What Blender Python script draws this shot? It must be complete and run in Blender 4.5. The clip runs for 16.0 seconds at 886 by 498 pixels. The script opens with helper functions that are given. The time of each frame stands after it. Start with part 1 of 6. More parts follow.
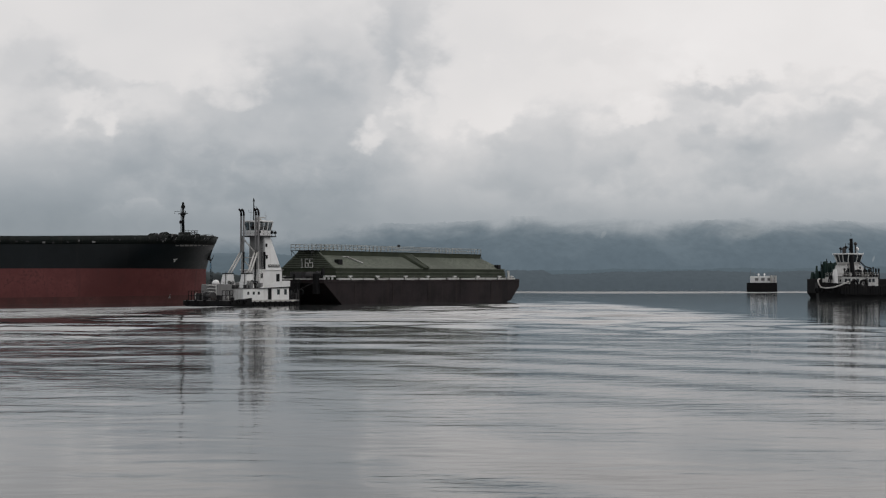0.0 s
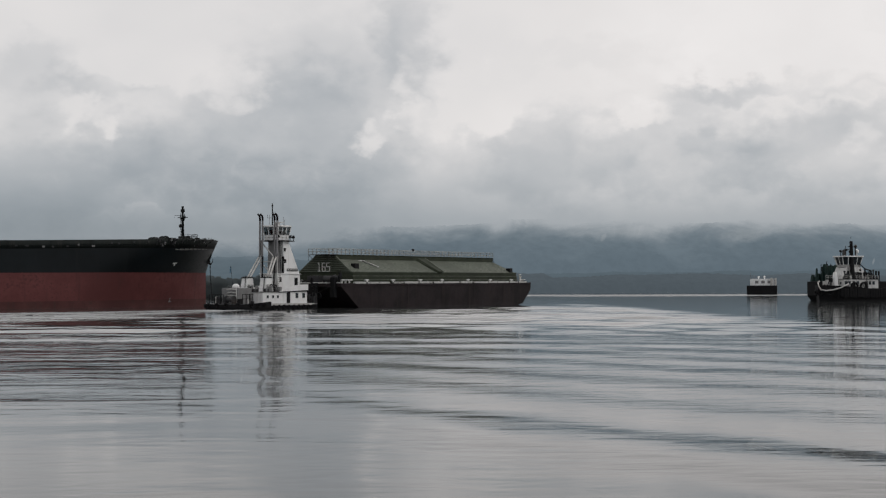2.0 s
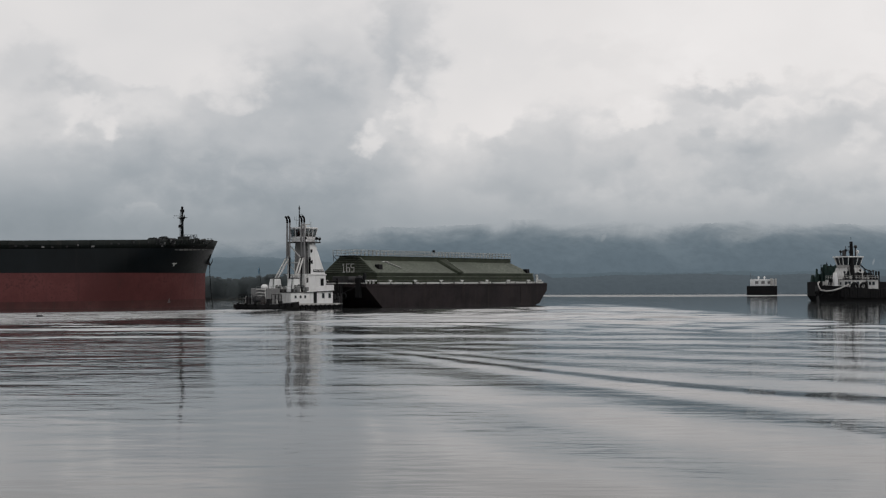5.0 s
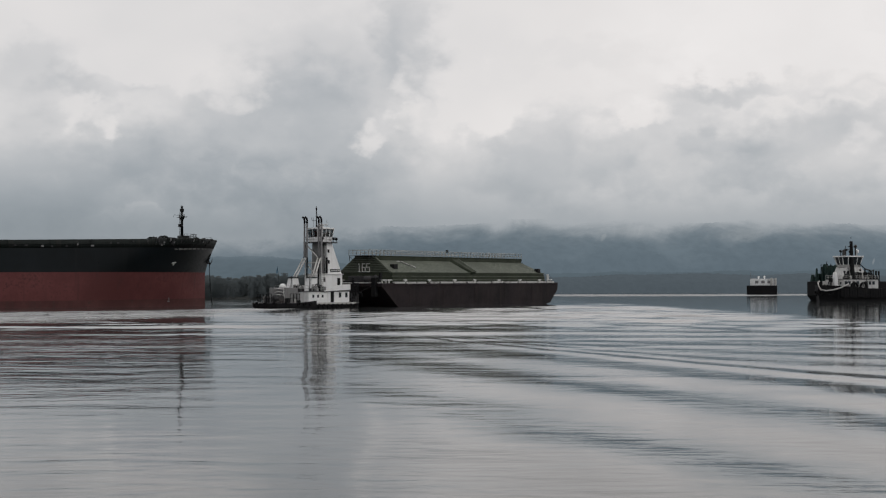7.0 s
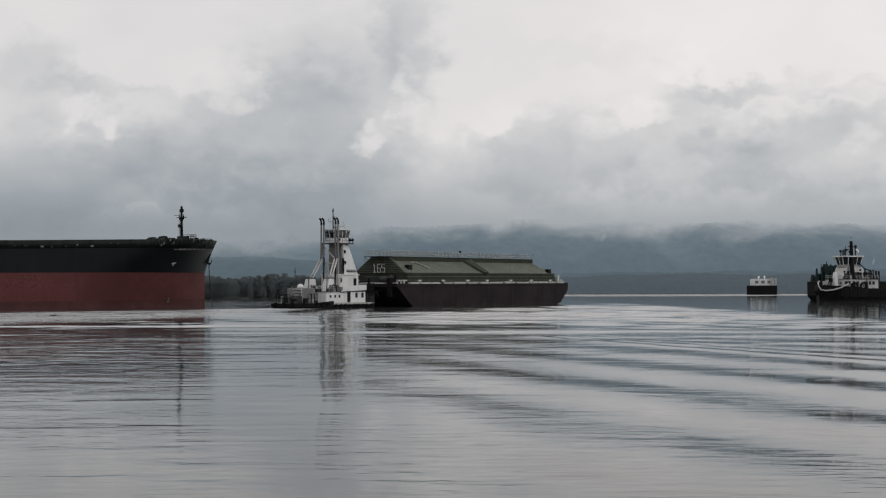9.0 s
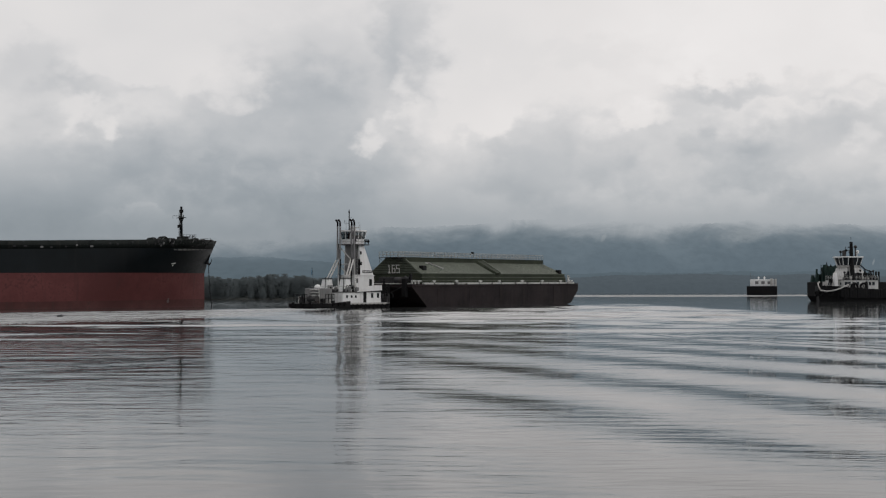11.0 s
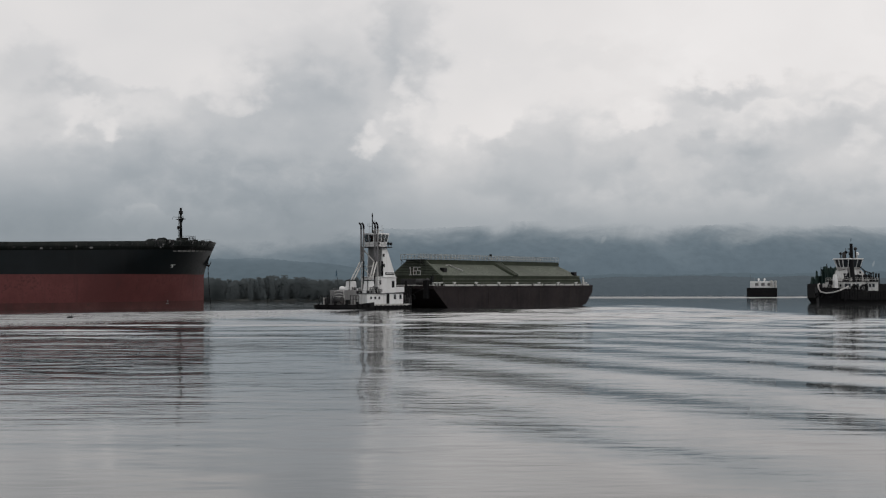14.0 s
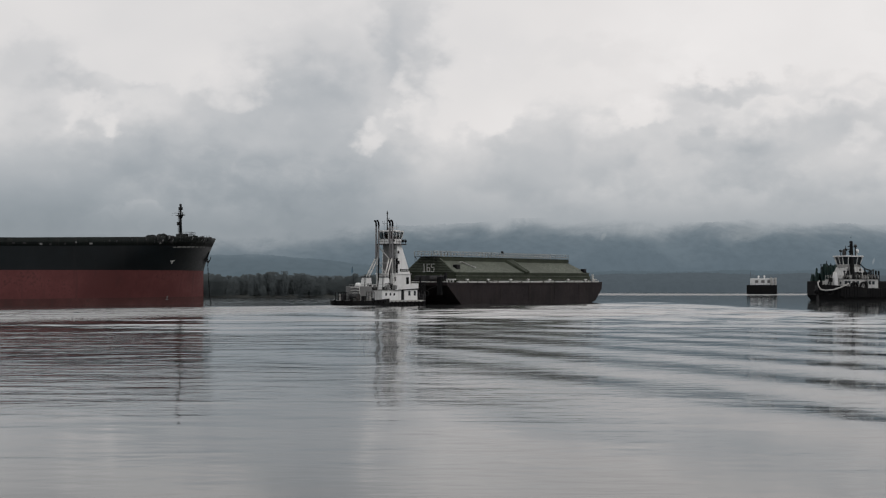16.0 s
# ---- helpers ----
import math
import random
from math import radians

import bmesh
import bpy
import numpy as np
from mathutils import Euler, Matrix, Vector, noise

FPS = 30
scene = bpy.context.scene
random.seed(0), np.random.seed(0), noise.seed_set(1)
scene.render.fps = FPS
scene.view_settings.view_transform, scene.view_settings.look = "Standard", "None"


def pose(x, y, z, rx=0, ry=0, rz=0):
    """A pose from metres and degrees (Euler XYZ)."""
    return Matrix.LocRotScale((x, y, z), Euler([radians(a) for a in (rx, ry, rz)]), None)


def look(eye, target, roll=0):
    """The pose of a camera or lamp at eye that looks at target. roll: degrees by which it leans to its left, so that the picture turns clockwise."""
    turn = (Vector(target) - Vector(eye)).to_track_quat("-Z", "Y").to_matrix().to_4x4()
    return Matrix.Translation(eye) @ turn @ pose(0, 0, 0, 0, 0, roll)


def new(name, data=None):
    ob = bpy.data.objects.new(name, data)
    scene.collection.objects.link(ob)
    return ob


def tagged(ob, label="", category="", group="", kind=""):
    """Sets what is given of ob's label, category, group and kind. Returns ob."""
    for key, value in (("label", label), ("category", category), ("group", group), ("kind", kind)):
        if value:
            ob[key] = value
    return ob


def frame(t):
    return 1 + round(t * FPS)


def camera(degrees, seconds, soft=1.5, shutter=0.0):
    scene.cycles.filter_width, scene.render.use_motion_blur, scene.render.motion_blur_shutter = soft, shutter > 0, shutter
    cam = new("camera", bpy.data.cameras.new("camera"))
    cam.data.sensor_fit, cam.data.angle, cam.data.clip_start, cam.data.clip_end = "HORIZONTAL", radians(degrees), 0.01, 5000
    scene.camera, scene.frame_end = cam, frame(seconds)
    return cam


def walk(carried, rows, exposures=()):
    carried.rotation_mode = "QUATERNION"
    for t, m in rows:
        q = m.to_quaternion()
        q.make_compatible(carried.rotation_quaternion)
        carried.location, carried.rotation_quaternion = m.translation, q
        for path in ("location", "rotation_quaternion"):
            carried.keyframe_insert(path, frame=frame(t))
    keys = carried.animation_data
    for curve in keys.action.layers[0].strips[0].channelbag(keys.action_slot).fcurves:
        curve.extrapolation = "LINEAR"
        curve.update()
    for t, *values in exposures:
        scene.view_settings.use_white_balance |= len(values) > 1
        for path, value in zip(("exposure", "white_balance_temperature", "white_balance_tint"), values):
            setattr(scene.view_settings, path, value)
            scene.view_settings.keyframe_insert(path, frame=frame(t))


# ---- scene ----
# The camera stands on the bank, 3.2 m over the water, and bobs a little in tilt.
cam = camera(36, 16.0, soft=1.2)
# seconds, tilt above the horizontal in degrees, lean in degrees
BOB = [(0, 1.600, 0.000), (0.5, 1.636, 0.002), (1, 1.807, 0.013), (1.5, 1.836, -0.072),
       (2, 1.741, -0.118), (2.5, 1.763, -0.073), (3, 1.761, 0.054), (3.5, 1.676, -0.029),
       (4, 1.741, -0.118), (6.5, 1.761, -0.091), (7, 1.732, -0.083), (7.5, 1.761, -0.091),
       (8, 1.836, -0.072), (8.5, 1.787, -0.156), (9, 1.741, -0.118), (11.5, 1.761, -0.091),
       (12, 1.732, -0.083), (12.5, 1.686, 0.002), (13, 1.789, -0.056), (13.5, 1.872, -0.073),
       (14, 1.825, -0.057), (14.5, 1.815, -0.120), (15, 1.763, -0.073), (15.5, 1.685, 0.083),
       (16, 1.679, 0.059)]
walk(cam, [(t, look((0, 0, 3.2), (0, 100, 3.2 + 100 * math.tan(radians(a))), r)) for t, a, r in BOB])

# ---- light ----
SUN_AZ, SUN_EL = 105.0, 52.0     # clockwise from +Y, and height, in degrees


class Nodes:
    """A small writer of node trees."""

    def __init__(self, tree):
        self.tree = tree
        tree.nodes.clear()

    def add(self, kind, inputs=(), **props):
        n = self.tree.nodes.new(kind)
        if "operation" in props:
            n.operation = props["operation"]
        if "use_clamp" in props:
            n.use_clamp = props["use_clamp"]
        if "data_type" in props:
            n.data_type = props["data_type"]
        if "blend_type" in props:
            n.blend_type = props["blend_type"]
        if "interpolation_type" in props:
            n.interpolation_type = props["interpolation_type"]
        if "sky_type" in props:
            n.sky_type = props["sky_type"]
        if "sun_disc" in props:
            n.sun_disc = props["sun_disc"]
        if "sun_elevation" in props:
            n.sun_elevation = props["sun_elevation"]
        if "sun_rotation" in props:
            n.sun_rotation = props["sun_rotation"]
        for key, v in dict(inputs).items():
            if isinstance(v, bpy.types.NodeSocket):
                self.tree.links.new(v, n.inputs[key])
            else:
                n.inputs[key].default_value = v
        return n

    def m(self, op, a, b=0.0, c=0.0, clamp=False):
        return self.add("ShaderNodeMath", {0: a, 1: b, 2: c}, operation=op, use_clamp=clamp).outputs[0]

    def v(self, op, a, b=(0, 0, 0)):
        return self.add("ShaderNodeVectorMath", {0: a, 1: b}, operation=op)

    def noise(self, vec, scale, detail=4.0, rough=0.55, distort=0.0):
        return self.add("ShaderNodeTexNoise", {"Vector": vec, "Scale": scale, "Detail": detail, "Roughness": rough,
                                               "Distortion": distort})

    def ramp(self, fac, stops):
        n = self.add("ShaderNodeValToRGB", {0: fac})
        while len(n.color_ramp.elements) < len(stops):
            n.color_ramp.elements.new(0.5)
        for e, (p, c) in zip(n.color_ramp.elements, stops):
            e.position, e.color = p, (*c, 1) if len(c) == 3 else c
        return n.outputs[0]

    def mix(self, fac, a, b, blend="MIX"):
        n = self.add("ShaderNodeMix", {0: fac}, data_type="RGBA", blend_type=blend)
        for sock, val in ((n.inputs[6], a), (n.inputs[7], b)):
            if isinstance(val, bpy.types.NodeSocket):
                self.tree.links.new(val, sock)
            else:
                sock.default_value = (*val, 1) if len(val) == 3 else val
        return n.outputs[2]

    def smooth(self, x, lo, hi, a=0.0, b=1.0):
        return self.add("ShaderNodeMapRange", {0: x, 1: lo, 2: hi, 3: a, 4: b}, interpolation_type="SMOOTHSTEP").outputs[0]


def build_world():
    """A broken overcast sky: soft grey cloud banks, a few bright gaps, a thin clear-sky part behind."""
    w = bpy.data.worlds.new("overcast")
    scene.world = w
    w.use_nodes = True
    n = Nodes(w.node_tree)
    way = n.add("ShaderNodeTexCoord").outputs["Generated"]
    sep = n.add("ShaderNodeSeparateXYZ", {0: way}).outputs
    az = n.m("ARCTAN2", sep[0], sep[1])
    el = n.m("ARCSINE", sep[2])
    # billows bend the edges of the cloud banks
    warp_in = n.v("MULTIPLY", way, (1, 1, 1.4)).outputs[0]
    w1 = n.noise(warp_in, 11.0, 5.0, 0.5).outputs["Color"]
    w2 = n.noise(warp_in, 42.0, 4.0, 0.5).outputs["Color"]
    half = (0.5, 0.5, 0.5)
    bend1 = n.v("MULTIPLY", n.v("SUBTRACT", w1, half).outputs[0], (0.055, 0.055, 0)).outputs[0]
    bend2 = n.v("MULTIPLY", n.v("SUBTRACT", w2, half).outputs[0], (0.05, 0.05, 0)).outputs[0]
    flat = n.add("ShaderNodeCombineXYZ", {0: az, 1: el}).outputs[0]
    uv = n.v("MULTIPLY", n.v("ADD", flat, n.v("ADD", bend1, bend2).outputs[0]).outputs[0], (1, 1, 0)).outputs[0]
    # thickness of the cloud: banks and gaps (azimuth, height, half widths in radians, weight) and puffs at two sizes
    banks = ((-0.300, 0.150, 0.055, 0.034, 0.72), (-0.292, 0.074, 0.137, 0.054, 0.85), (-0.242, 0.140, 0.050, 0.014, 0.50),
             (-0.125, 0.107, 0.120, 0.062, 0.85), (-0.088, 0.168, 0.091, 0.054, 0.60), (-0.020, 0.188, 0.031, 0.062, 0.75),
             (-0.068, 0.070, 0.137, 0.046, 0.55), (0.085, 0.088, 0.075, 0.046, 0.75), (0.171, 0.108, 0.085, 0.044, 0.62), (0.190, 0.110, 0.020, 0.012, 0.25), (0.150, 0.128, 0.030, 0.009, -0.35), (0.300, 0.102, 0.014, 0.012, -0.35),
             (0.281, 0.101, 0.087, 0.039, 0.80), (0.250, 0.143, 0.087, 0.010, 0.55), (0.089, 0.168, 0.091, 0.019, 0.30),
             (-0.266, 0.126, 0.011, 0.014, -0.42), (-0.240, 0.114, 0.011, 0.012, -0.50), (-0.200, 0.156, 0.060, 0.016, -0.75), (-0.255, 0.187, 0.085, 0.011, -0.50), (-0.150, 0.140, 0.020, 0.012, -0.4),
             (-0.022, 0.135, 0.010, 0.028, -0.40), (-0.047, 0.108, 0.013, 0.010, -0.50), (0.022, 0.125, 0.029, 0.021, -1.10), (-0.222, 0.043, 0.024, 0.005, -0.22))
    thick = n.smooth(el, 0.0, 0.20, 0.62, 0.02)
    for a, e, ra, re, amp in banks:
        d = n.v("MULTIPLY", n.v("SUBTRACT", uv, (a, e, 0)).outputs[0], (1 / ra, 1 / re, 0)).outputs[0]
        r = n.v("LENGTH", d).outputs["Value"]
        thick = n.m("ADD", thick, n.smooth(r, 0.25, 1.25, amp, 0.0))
    puff_in = n.v("ADD", n.v("MULTIPLY", way, (1, 1, 1.5)).outputs[0], bend1).outputs[0]
    puff = n.noise(puff_in, 7.0, 3.0, 0.5).outputs[0]
    small = n.noise(n.v("ADD", puff_in, bend2).outputs[0], 26.0, 5.0, 0.52).outputs[0]
    thick = n.m("ADD", thick, n.m("MULTIPLY", n.m("SUBTRACT", puff, 0.5), 0.9))
    thick = n.m("ADD", thick, n.m("MULTIPLY", n.m("SUBTRACT", small, 0.5), 1.0))
    cover = n.smooth(thick, 0.02, 0.80)
    dense = n.smooth(thick, 0.40, 1.65)
    high = n.m("ADD", n.smooth(az, -0.10, 0.22, 0.705, 0.775), n.m("MULTIPLY", n.m("SUBTRACT", puff, 0.5), 0.18))
    veil = n.m("SUBTRACT", n.smooth(az, -0.15, 0.2, 0.635, 0.68), n.m("MULTIPLY", dense, n.smooth(az, -0.12, 0.15, 0.25, 0.22)))
    veil = n.m("ADD", veil, n.m("MULTIPLY", n.m("SUBTRACT", small, 0.5), 0.32))
    # heaped puffs: bright heads with shade under them
    heap_in = n.v("MULTIPLY", n.v("ADD", flat, n.v("MULTIPLY", n.v("ADD", bend1, bend2).outputs[0], (0.45, 0.45, 0)).outputs[0]).outputs[0], (1, 1.2, 0)).outputs[0]
    heads = n.add("ShaderNodeTexVoronoi", {"Vector": n.v("ADD", heap_in, (0.017, 0.031, 0)).outputs[0], "Scale": 15.0, "Detail": 1.0, "Roughness": 0.4})
    heads.feature = "SMOOTH_F1"
    heads.inputs["Smoothness"].default_value = 0.35
    lower = n.add("ShaderNodeTexVoronoi", {"Vector": n.v("ADD", heap_in, (0.012, 0.043, 0)).outputs[0], "Scale": 15.0, "Detail": 1.0, "Roughness": 0.4})
    lower.feature = "SMOOTH_F1"
    lower.inputs["Smoothness"].default_value = 0.35
    heap = n.m("SUBTRACT", lower.outputs["Distance"], heads.outputs["Distance"])
    sunny = n.m("MULTIPLY", n.smooth(az, -0.02, 0.06, 0.35, 1.0), n.m("MULTIPLY", n.smooth(el, 0.05, 0.08), n.smooth(el, 0.145, 0.175, 1.0, 0.25)))
    veil = n.m("ADD", veil, n.m("MULTIPLY", n.m("MULTIPLY", heap, sunny), 0.24))
    light = n.add("ShaderNodeMix", {0: cover, 2: high, 3: veil}, data_type="FLOAT").outputs[0]
    # towards the water the air is thick and even
    light = n.add("ShaderNodeMix", {0: n.smooth(el, 0.042, 0.095, 0.8, 0.0), 2: light, 3: n.smooth(az, -0.2, 0.05, 0.236, 0.305)}, data_type="FLOAT").outputs[0]
    # the unseen sky behind is dimmed, which darkens faces turned to the camera
    light = n.m("MULTIPLY", light, n.smooth(sep[1], -0.6, 0.6, 0.84, 1.06))
    light = n.m("MAXIMUM", light, 0.2)
    tint = n.ramp(light, [(0.25, (0.86, 0.99, 1.11)), (0.45, (0.95, 0.995, 1.045)), (0.60, (0.995, 0.993, 1.005)), (0.78, (1.02, 0.985, 0.97))])
    cloud = n.v("SCALE", tint).outputs[0]
    n.tree.links.new(light, cloud.node.inputs["Scale"])
    sky = n.add("ShaderNodeTexSky", sky_type="NISHITA", sun_disc=False, sun_elevation=radians(SUN_EL), sun_rotation=radians(SUN_AZ))
    clear = n.v("SCALE", sky.outputs[0]).outputs[0]
    clear.node.inputs["Scale"].default_value = 0.08
    col = n.mix(0.95, clear, cloud)
    below = n.smooth(el, -0.02, 0.0)
    col = n.mix(below, (0.2, 0.21, 0.22), col)
    bg = n.add("ShaderNodeBackground", {0: col, 1: 1.0})
    n.add("ShaderNodeOutputWorld", {0: bg.outputs[0]})


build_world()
sun_data = bpy.data.lights.new("sun", "SUN")
sun_data.energy, sun_data.angle, sun_data.color = 0.5, radians(40), (1.0, 0.97, 0.93)
sun = new("sun", sun_data)
sx, sy = math.sin(radians(SUN_AZ)), math.cos(radians(SUN_AZ))
sun.matrix_world = look((sx * 100, sy * 100, 100 * math.tan(radians(SUN_EL))), (0, 0, 0))


# ---- materials ----
def painted(name, colour, worn=None, rough=0.5, metal=0.0, scale=1.0, amount=0.5, streak=0.0, bump=0.02, spread=0.15, gloss=0.3):
    """Paint on plate: blotches at two scales, downward streaks, fine relief. amount: how much worn colour shows."""
    mat = bpy.data.materials.new(name)
    mat.use_nodes = True
    n = Nodes(mat.node_tree)
    co = n.add("ShaderNodeTexCoord").outputs["Object"]
    big = n.noise(co, 0.35 * scale, 5, 0.6).outputs[0]
    fine = n.noise(co, 6.0 * scale, 6, 0.65).outputs[0]
    worn = worn or tuple(c * 0.6 for c in colour)
    light = tuple(min(1, c * (1 + spread)) for c in colour)
    dark = tuple(c * (1 - spread) for c in colour)
    base = n.mix(n.smooth(big, 0.35, 0.65), dark, light)
    mask = n.smooth(n.m("ADD", n.m("MULTIPLY", fine, 0.5), n.m("MULTIPLY", big, 0.5)), 0.62 - 0.22 * amount, 0.75 - 0.15 * amount)
    if streak:
        runs = n.noise(n.v("MULTIPLY", co, (2.2 * scale, 2.2 * scale, 0.13 * scale)).outputs[0], 1.0, 6, 0.6).outputs[0]
        mask = n.m("MAXIMUM", mask, n.smooth(runs, 0.50, 0.72, 0, streak))
    base = n.mix(n.m("MULTIPLY", mask, min(1.0, 0.4 + amount)), base, worn)
    bp = n.add("ShaderNodeBump", {"Strength": 0.35, "Distance": bump, "Height": fine})
    sh = n.add("ShaderNodeBsdfPrincipled", {"Base Color": base, "Roughness": n.smooth(fine, 0.2, 0.8, rough - 0.1, rough + 0.12),
                                            "Metallic": metal, "Specular IOR Level": gloss, "Normal": bp.outputs[0]})
    n.add("ShaderNodeOutputMaterial", {0: sh.outputs[0]})
    return mat


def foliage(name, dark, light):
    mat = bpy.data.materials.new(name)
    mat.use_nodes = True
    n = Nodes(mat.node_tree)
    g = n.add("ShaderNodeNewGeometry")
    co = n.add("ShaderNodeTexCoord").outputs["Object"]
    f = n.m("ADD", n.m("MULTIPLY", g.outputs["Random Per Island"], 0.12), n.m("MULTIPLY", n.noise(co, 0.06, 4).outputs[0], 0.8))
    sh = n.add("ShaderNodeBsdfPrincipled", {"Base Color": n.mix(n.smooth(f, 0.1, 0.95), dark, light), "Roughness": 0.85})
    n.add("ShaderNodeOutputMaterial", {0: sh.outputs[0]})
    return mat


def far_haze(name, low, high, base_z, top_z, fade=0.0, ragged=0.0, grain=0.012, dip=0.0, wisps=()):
    """Distant land that glows with haze painted in as emission; its top dissolves in the cloud.
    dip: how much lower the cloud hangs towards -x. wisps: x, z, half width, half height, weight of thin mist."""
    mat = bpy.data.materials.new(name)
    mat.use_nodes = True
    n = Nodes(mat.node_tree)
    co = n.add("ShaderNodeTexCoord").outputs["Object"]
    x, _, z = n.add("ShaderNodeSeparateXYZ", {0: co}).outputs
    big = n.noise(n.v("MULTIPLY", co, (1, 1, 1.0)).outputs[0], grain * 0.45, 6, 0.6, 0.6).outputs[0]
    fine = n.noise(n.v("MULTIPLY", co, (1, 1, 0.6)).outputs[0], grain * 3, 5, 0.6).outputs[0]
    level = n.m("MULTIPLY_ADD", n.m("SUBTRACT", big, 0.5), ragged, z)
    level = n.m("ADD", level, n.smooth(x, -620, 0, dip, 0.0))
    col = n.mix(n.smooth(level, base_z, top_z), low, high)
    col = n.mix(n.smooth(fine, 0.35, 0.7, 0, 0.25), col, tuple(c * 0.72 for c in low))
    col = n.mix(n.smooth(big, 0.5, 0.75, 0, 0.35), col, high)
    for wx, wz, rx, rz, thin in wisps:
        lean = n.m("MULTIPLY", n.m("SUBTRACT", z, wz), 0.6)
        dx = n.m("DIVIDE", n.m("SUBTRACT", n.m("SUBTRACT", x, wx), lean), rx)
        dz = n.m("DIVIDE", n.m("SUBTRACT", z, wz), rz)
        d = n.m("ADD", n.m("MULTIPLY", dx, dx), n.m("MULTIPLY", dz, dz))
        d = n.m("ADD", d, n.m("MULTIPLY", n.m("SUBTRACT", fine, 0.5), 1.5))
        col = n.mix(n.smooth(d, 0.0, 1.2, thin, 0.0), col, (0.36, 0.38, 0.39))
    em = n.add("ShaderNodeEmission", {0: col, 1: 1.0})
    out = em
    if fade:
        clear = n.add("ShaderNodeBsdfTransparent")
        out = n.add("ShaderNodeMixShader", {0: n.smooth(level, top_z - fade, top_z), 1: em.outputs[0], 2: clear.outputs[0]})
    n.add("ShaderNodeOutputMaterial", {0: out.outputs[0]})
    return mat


def water_material(name, wake=True):
    """River water: long low laps, patches of fine ripples and, with wake, the churned wash and rollers round the tow.
    The relief travels with its sheet; calm and ruffled reaches stay where they are."""
    mat = bpy.data.materials.new(name)
    mat.use_nodes = True
    n = Nodes(mat.node_tree)
    co = n.add("ShaderNodeTexCoord").outputs["Object"]
    wx, wy, _ = n.add("ShaderNodeSeparateXYZ", {0: n.add("ShaderNodeNewGeometry").outputs["Position"]}).outputs
    patches = n.smooth(n.noise(n.v("MULTIPLY", co, (0.35, 1, 1)).outputs[0], 0.04, 4, 0.6).outputs[0], 0.38, 0.62, 0.25, 1.0)
    heave = n.noise(n.v("MULTIPLY", co, (0.75, 1.0, 1)).outputs[0], 0.24, 3, 0.5, 0.6).outputs[0]
    lap = n.noise(n.v("MULTIPLY", co, (0.40, 1.0, 1)).outputs[0], 0.5, 3, 0.5, 0.5).outputs[0]
    ripples = n.noise(n.v("MULTIPLY", co, (0.30, 1.0, 1)).outputs[0], 1.9, 4, 0.55, 0.4).outputs[0]
    calm = n.m("MULTIPLY", n.smooth(wx, -25, 12, 0.6, 0.5), n.smooth(wy, 20, 120, 0.35, 1.4))
    # wind and current ruffle the open reach and the water under the wooded bank
    ruffle = n.m("ADD", n.m("MULTIPLY", n.smooth(wx, -25, -75), n.smooth(wy, 172, 215)), n.smooth(wy, 600, 850, 0.0, 0.16), clamp=True)
    ruffle = n.m("MAXIMUM", ruffle, n.m("MULTIPLY", n.smooth(wx, -8, -34), n.smooth(wy, 275, 325)))
    # longer rollers before the ship
    roll = n.noise(n.v("MULTIPLY", n.v("ADD", co, (40, 0, 0)).outputs[0], (0.45, 1.0, 1)).outputs[0], 0.105, 2, 0.45, 0.5).outputs[0]
    lee = n.m("MULTIPLY", n.smooth(wy, 55, 100), n.smooth(wx, -8, -30))
    swing, reach, wash, still = n.m("MULTIPLY", lee, 0.12), ruffle, 0.0, 1.0
    if wake:
        ox, oy, _ = n.add("ShaderNodeSeparateXYZ", {0: co}).outputs
        # the water ahead of the tow is still smooth
        still = n.m("MAXIMUM", n.smooth(ox, 23, 38, 1.0, 0.4), n.smooth(wy, 650, 800))
        rel = n.v("SUBTRACT", co, (TUG_AT.x, TUG_AT.y, 0)).outputs[0]
        ca, sa = math.cos(radians(HEAD)), math.sin(radians(HEAD))
        along = n.v("DOT_PRODUCT", rel, (-ca, -sa, 0)).outputs["Value"]
        off = n.v("DOT_PRODUCT", rel, (sa, -ca, 0)).outputs["Value"]
        across = n.m("ABSOLUTE", n.m("ADD", off, n.m("MULTIPLY", along, -0.22)))
        beside = n.m("MULTIPLY", n.smooth(off, 25, 95, 1.0, 0.0), n.m("MULTIPLY", n.smooth(along, -115, -80), n.smooth(along, -5, 45, 1.0, 0.0)))
        calm = n.m("MULTIPLY", calm, n.smooth(beside, 0.0, 1.0, 1.0, 0.3))
        edge = n.m("MULTIPLY_ADD", n.m("MINIMUM", along, 80.0), 0.32, 1.5)
        churn_noise = n.noise(n.v("MULTIPLY", co, (0.3, 1.0, 1)).outputs[0], 0.45, 5, 0.65).outputs[0]
        inside = n.smooth(n.m("DIVIDE", across, n.m("MAXIMUM", edge, 0.5)), 0.45, 1.25, 1.0, 0.0)
        span = n.m("MULTIPLY", n.smooth(along, 12.0, 16.0), n.smooth(along, 90.0, 180.0, 1.0, 0.35))
        wash = n.m("MULTIPLY", n.m("MULTIPLY", inside, span), n.smooth(churn_noise, 0.32, 0.58, 0.2, 1.0))
        ahead = n.m("MULTIPLY", n.m("MULTIPLY", n.smooth(oy, 85, 140), n.smooth(oy, 235, 290, 1.0, 0.0)), n.m("MULTIPLY", n.smooth(ox, 6, 18), n.smooth(ox, 20, 34, 1.0, 0.0)))
